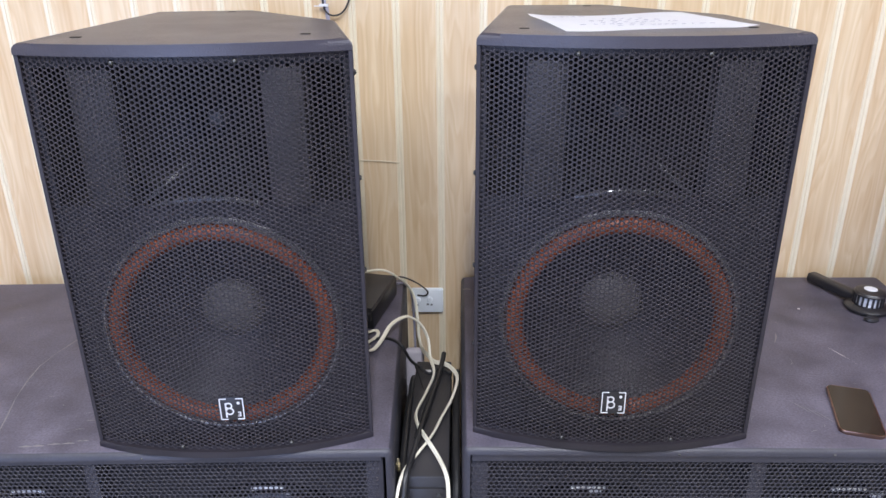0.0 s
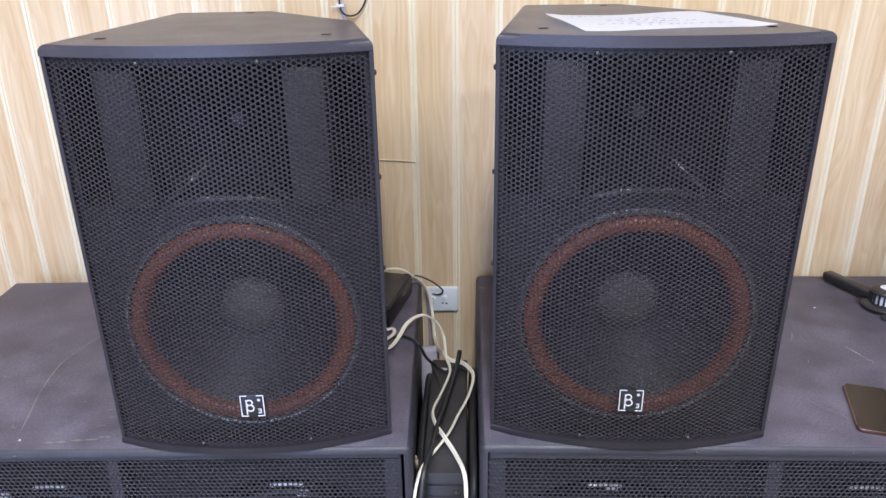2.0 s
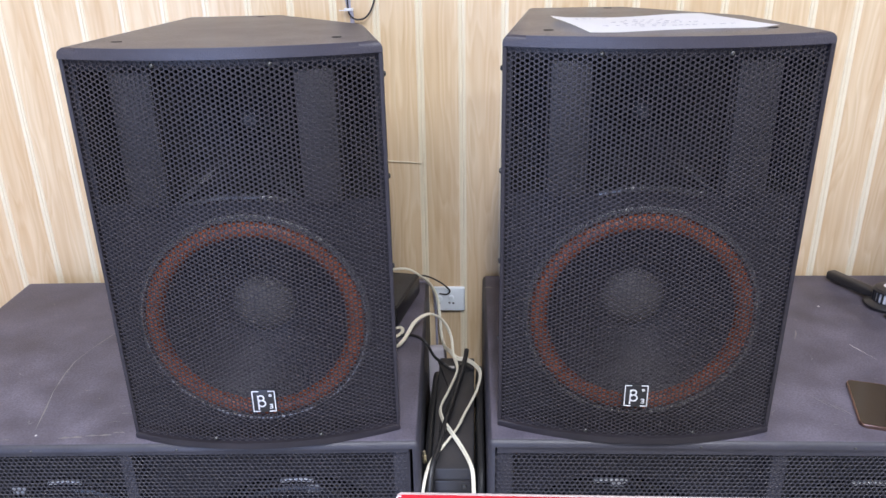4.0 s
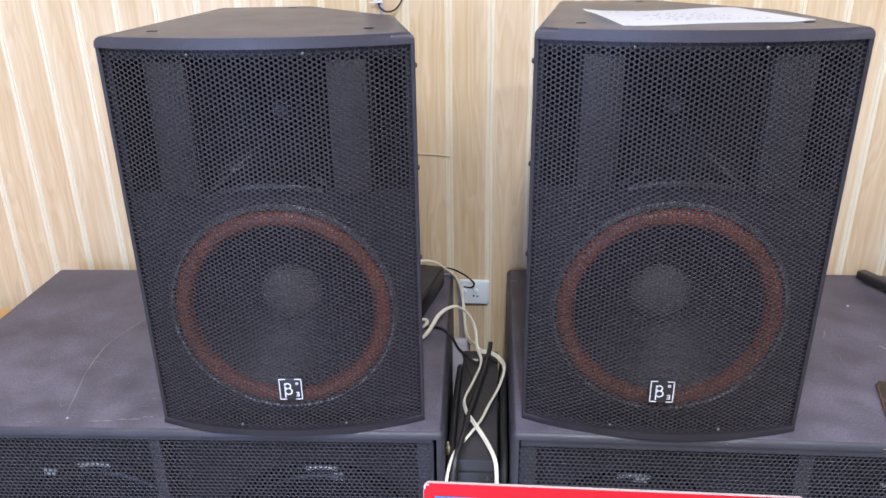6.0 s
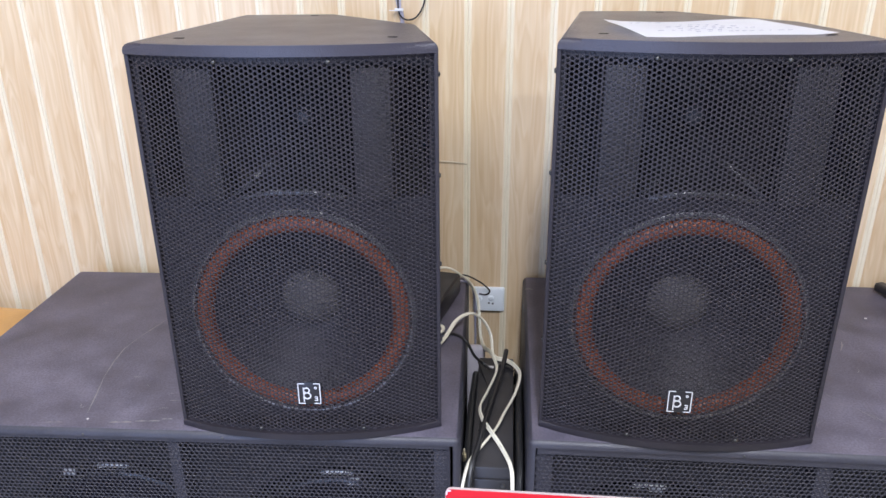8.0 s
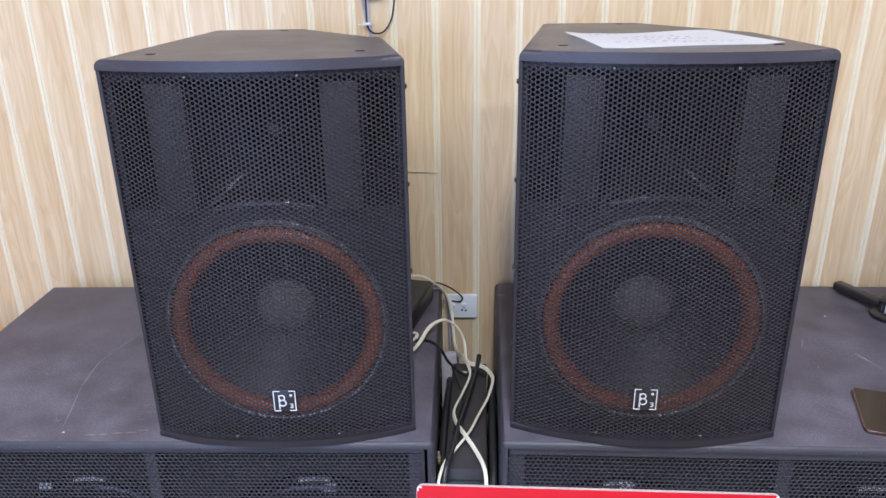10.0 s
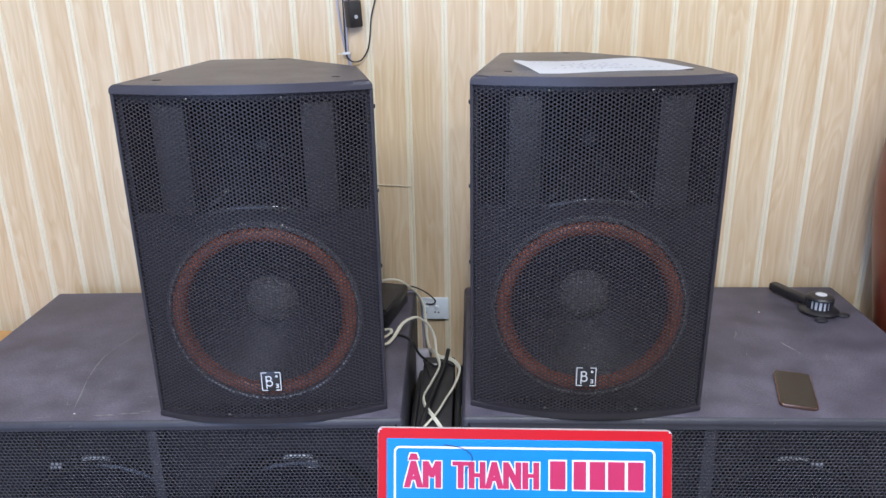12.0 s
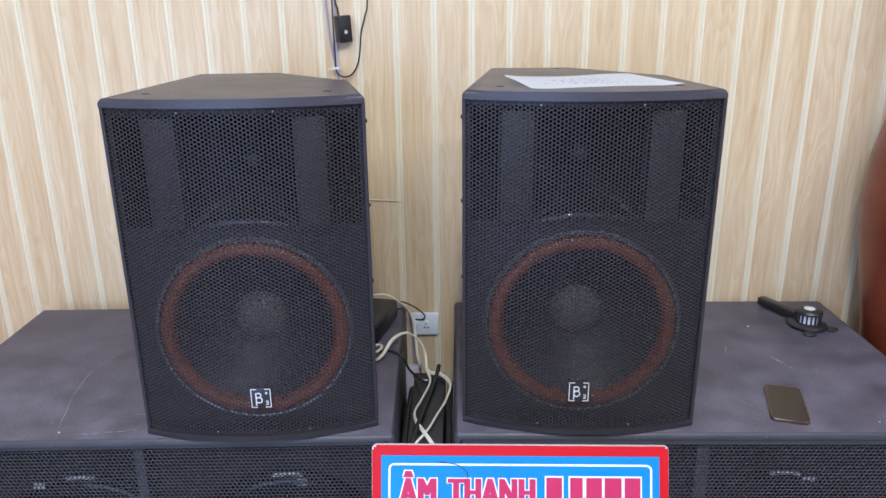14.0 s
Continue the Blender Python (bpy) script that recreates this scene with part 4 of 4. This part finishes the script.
# ---- vase and side table at the ends ----
vase = thing("vase", pose(1.217, 1.562, 0), "tall red-brown lacquered wooden vase on the floor", "vase")
part("body", lathe([(0, 0.0), (0.115, 0.0), (0.120, 0.02), (0.108, 0.05), (0.105, 0.15), (0.115, 0.35), (0.142, 0.60), (0.166, 0.74), (0.184, 0.86), (0.190, 0.95),
                    (0.184, 1.05), (0.160, 1.16), (0.122, 1.25), (0.090, 1.32), (0.076, 1.40), (0.085, 1.48), (0.115, 1.53), (0.118, 1.545), (0.108, 1.545), (0.075, 1.48), (0.066, 1.40), (0, 1.36)], 64), LACQUER, vase)
for (a0, z0), (a1, z1) in (((-2.72, 0.905), (-2.58, 0.880)), ((-2.66, 0.895), (-2.67, 0.935))):
    pts = [(0.1905 * math.cos(a0 + (a1 - a0) * k / 4), 0.1905 * math.sin(a0 + (a1 - a0) * k / 4), z0 + (z1 - z0) * k / 4) for k in range(5)]
    part("scratch", tube(pts, 0.0009, 5, 2), SCRAPE, vase, "pale scratch in the lacquer")

table = thing("side_table", pose(-1.72, 1.42, 0, 0, 0, -4), "honey-coloured wooden side table against the wall", "table")
part("tabletop", box(-0.50, 0.50, -0.36, 0.30, 0.465, 0.490, 0.004), HONEY, table)
for x in (-0.45, 0.45):
    for y in (-0.31, 0.25):
        part("leg", box(x - 0.025, x + 0.025, y - 0.025, y + 0.025, 0, 0.465, 0.003), HONEY, table)
cable("dark cord lying on the side table", tube([(-1.50, 1.68, 0.494), (-1.58, 1.60, 0.494), (-1.70, 1.52, 0.494), (-1.85, 1.50, 0.494)], 0.0045), RUBBER)

# ---- shop sign ----
sign = thing("shop_sign", pose(0.0949, 0.6235, 0.8672, -19, 0.25, 0), "blue shop sign with red border and magenta letters", "sign")
SGW, SGH = 0.389, 0.27


def rounded_plate(x, z0, z1, y0, y1, rad):
    """An upright plate with rounded corners."""
    pts = [(px, pz + (z0 + z1) / 2) for px, pz in rounded_rect(x, (z1 - z0) / 2, rad)]
    bm = slab(pts, 0.0, y1 - y0)
    bm.transform(Matrix.Translation((0, y1, 0)) @ FACE)
    return bm


part("board", rounded_plate(SGW / 2, -SGH, 0, 0, 0.003, 0.0065), CARD, sign, smooth=False)
part("border", rounded_plate(SGW / 2 - 0.0006, -SGH + 0.0006, -0.0012, -0.0015, -0.0003, 0.0060), RED, sign, "red printed border", smooth=False)
for a, b, c, d in ((-SGW / 2 + 0.0022, -SGW / 2 + 0.0058, -0.0032, -0.0020), (-SGW / 2 + 0.0010, -SGW / 2 + 0.0022, -0.0070, -0.0035), (SGW / 2 - 0.0045, SGW / 2 - 0.0022, -0.0034, -0.0022)):
    part("worn_edge", box(a, b, -0.0018, -0.0014, c, d), PALE, sign, "print worn off at the edge", smooth=False)
bx = SGW / 2 - 0.0125
part("field", box(-bx, bx, -0.0022, -0.0016, -SGH + 0.0125, -0.0145), BLUE, sign, "bright blue printed field", smooth=False)


def rounded_frame(w, z0, z1, r, t):
    bm = bmesh.new()
    outer, inner = [], []
    for cx, cz, a0 in ((w - r, z1 - r, 0), (-w + r, z1 - r, 90), (-w + r, z0 + r, 180), (w - r, z0 + r, 270)):
        for k in range(7):
            a = radians(a0 + 15 * k)
            outer.append(bm.verts.new((cx + r * math.cos(a), -0.0026, cz + r * math.sin(a))))
            inner.append(bm.verts.new((cx + (r - t) * math.cos(a), -0.0026, cz + (r - t) * math.sin(a))))
    for i in range(len(outer)):
        j = (i + 1) % len(outer)
        bm.faces.new((outer[i], inner[i], inner[j], outer[j]))
    bmesh.ops.recalc_face_normals(bm, faces=bm.faces[:])
    return bm


part("inner_line", rounded_frame(bx - 0.0095, -SGH + 0.022, -0.0245, 0.008, 0.0028), PALE, sign, "pale rounded line", smooth=False)


def lettering(text, x0, x1, z0, z1, y, swell, material):
    """Letters of the built-in font, scaled to fill a box on the sign."""
    cu = bpy.data.curves.new("tmp", "FONT")
    cu.body, cu.size, cu.offset, cu.extrude, cu.resolution_u, cu.space_character = text, 1.0, swell, 0.004, 3, 1.12
    ob = new("tmp", cu)
    me = bpy.data.meshes.new_from_object(ob.evaluated_get(bpy.context.evaluated_depsgraph_get()))
    bpy.data.objects.remove(ob)
    bpy.data.curves.remove(cu)
    bm = bmesh.new()
    bm.from_mesh(me)
    bpy.data.meshes.remove(me)
    lo = min(v.co.x for v in bm.verts)
    hi = max(v.co.x for v in bm.verts)
    cap = 0.73
    for v in bm.verts:
        v.co = (x0 + (v.co.x - lo) / (hi - lo) * (x1 - x0), y - v.co.z * 0.05, z0 + v.co.y / cap * (z1 - z0))
    return bm


lx0, lz0, lz1 = -0.1590, -0.0790, -0.0420


def bold(word, a, b, y, swell, grow_x, grow_z):
    """Heavy letters: the word laid over itself a little to each side."""
    spread = [(dx, dz) for dx in ((-1, -0.5, 0, 0.5, 1) if grow_x else (0,)) for dz in ((-1, 1) if grow_z else (0,))]
    return merge(*[lettering(word, a + dx * grow_x, b + dx * grow_x, lz0 + dz * grow_z, lz1 + dz * grow_z, y - 0.00004 * k, swell, None)
                   for k, (dx, dz) in enumerate(spread)])


for word, a, b in (("\u00c2M", -0.1565, -0.1115), ("THANH", -0.0920, 0.0180)):
    part("lettering_edge", bold(word, a, b, -0.0028, 0.0, 0.0040, 0.0017), PALE, sign, "pale outline of the letters", smooth=False)
    part("lettering", bold(word, a, b, -0.0034, 0.0, 0.0025, 0.0004), PINK, sign, "magenta capital letters", smooth=False)
for a, b in ((0.0345, 0.0550), (0.0655, 0.0820), (0.0865, 0.1070), (0.1105, 0.1325), (0.1365, 0.1570)):
    part("name_bar_edge", box(a - 0.002, b + 0.002, -0.0030, -0.0024, lz0 - 0.002, lz1 + 0.002), PALE, sign, smooth=False)
    part("name_bar", box(a, b, -0.0036, -0.0031, lz0, lz1), PINK, sign, "plain magenta bar", smooth=False)
part("pen_mark", tube([(-0.105, -0.0029, -0.022), (-0.080, -0.0031, -0.027), (-0.068, -0.0031, -0.040), (-0.078, -0.0040, -0.058)], 0.0005, 5), RUBBER, sign, "thin dark pen scribble")
stand_inv = Matrix.Rotation(radians(19), 4, "X")
leg = tube([(0, 0.016, -0.12), (0, 0.10, -0.45), (0, 0.18, -0.91)], 0.008)
part("post", leg, PLASTIC, sign)
fb = box(-0.14, 0.14, -0.10, 0.10, -0.010, 0.0, 0.003)
fb.transform(stand_inv @ Matrix.Translation((0, -0.14, -0.853)))
part("foot_plate", fb, PLASTIC, sign)

# ---- pieces of the wall and floor ----
half = PITCH / 2
prof = [(-half, 0.0024), (-half + 0.0007, 0.0016), (-half + 0.0012, 0.0006), (-half + 0.0065, 0.0), (-half + 0.0072, 0.0012),
        (-half + 0.0082, 0.0012), (-half + 0.0090, 0.0004)]
prof = prof + [(-x, y) for x, y in prof[::-1]]
slots = [2, 1, 1, 2, 2, 2, 0, 2, 2, 2, 1, 1, 2]
bm = bmesh.new()
rows = [[bm.verts.new((x, y, z)) for x, y in prof] for z in (0.0, ROOM_H - 0.002)]
for i in range(len(prof) - 1):
    f = bm.faces.new((rows[0][i], rows[0][i + 1], rows[1][i + 1], rows[1][i]))
    f.material_index = slots[i]
panel = solid("wall_panel", bm, [WOODPRINT, BEAD, GROOVE])
first = math.floor((ROOM_L - FIRST) / PITCH)
for i in range(first, int((ROOM_R - FIRST) / PITCH) + 1):
    x = FIRST + (i + 0.5) * PITCH
    if ROOM_L + half <= x <= ROOM_R - half:
        part("wall_panel", panel, None, wall, m=Matrix.Translation((x, WALL_Y, 0.001)))
tile = solid("floor_tile", box(-0.298, 0.298, -0.298, 0.298, -0.007, 0, 0.002, 1), TILE)
for i in range(8):
    for j in range(8):
        part("floor_tile", tile, None, floor, m=Matrix.Translation((-2.38 + 0.6 * i, -3.08 + 0.6 * j, 0)))
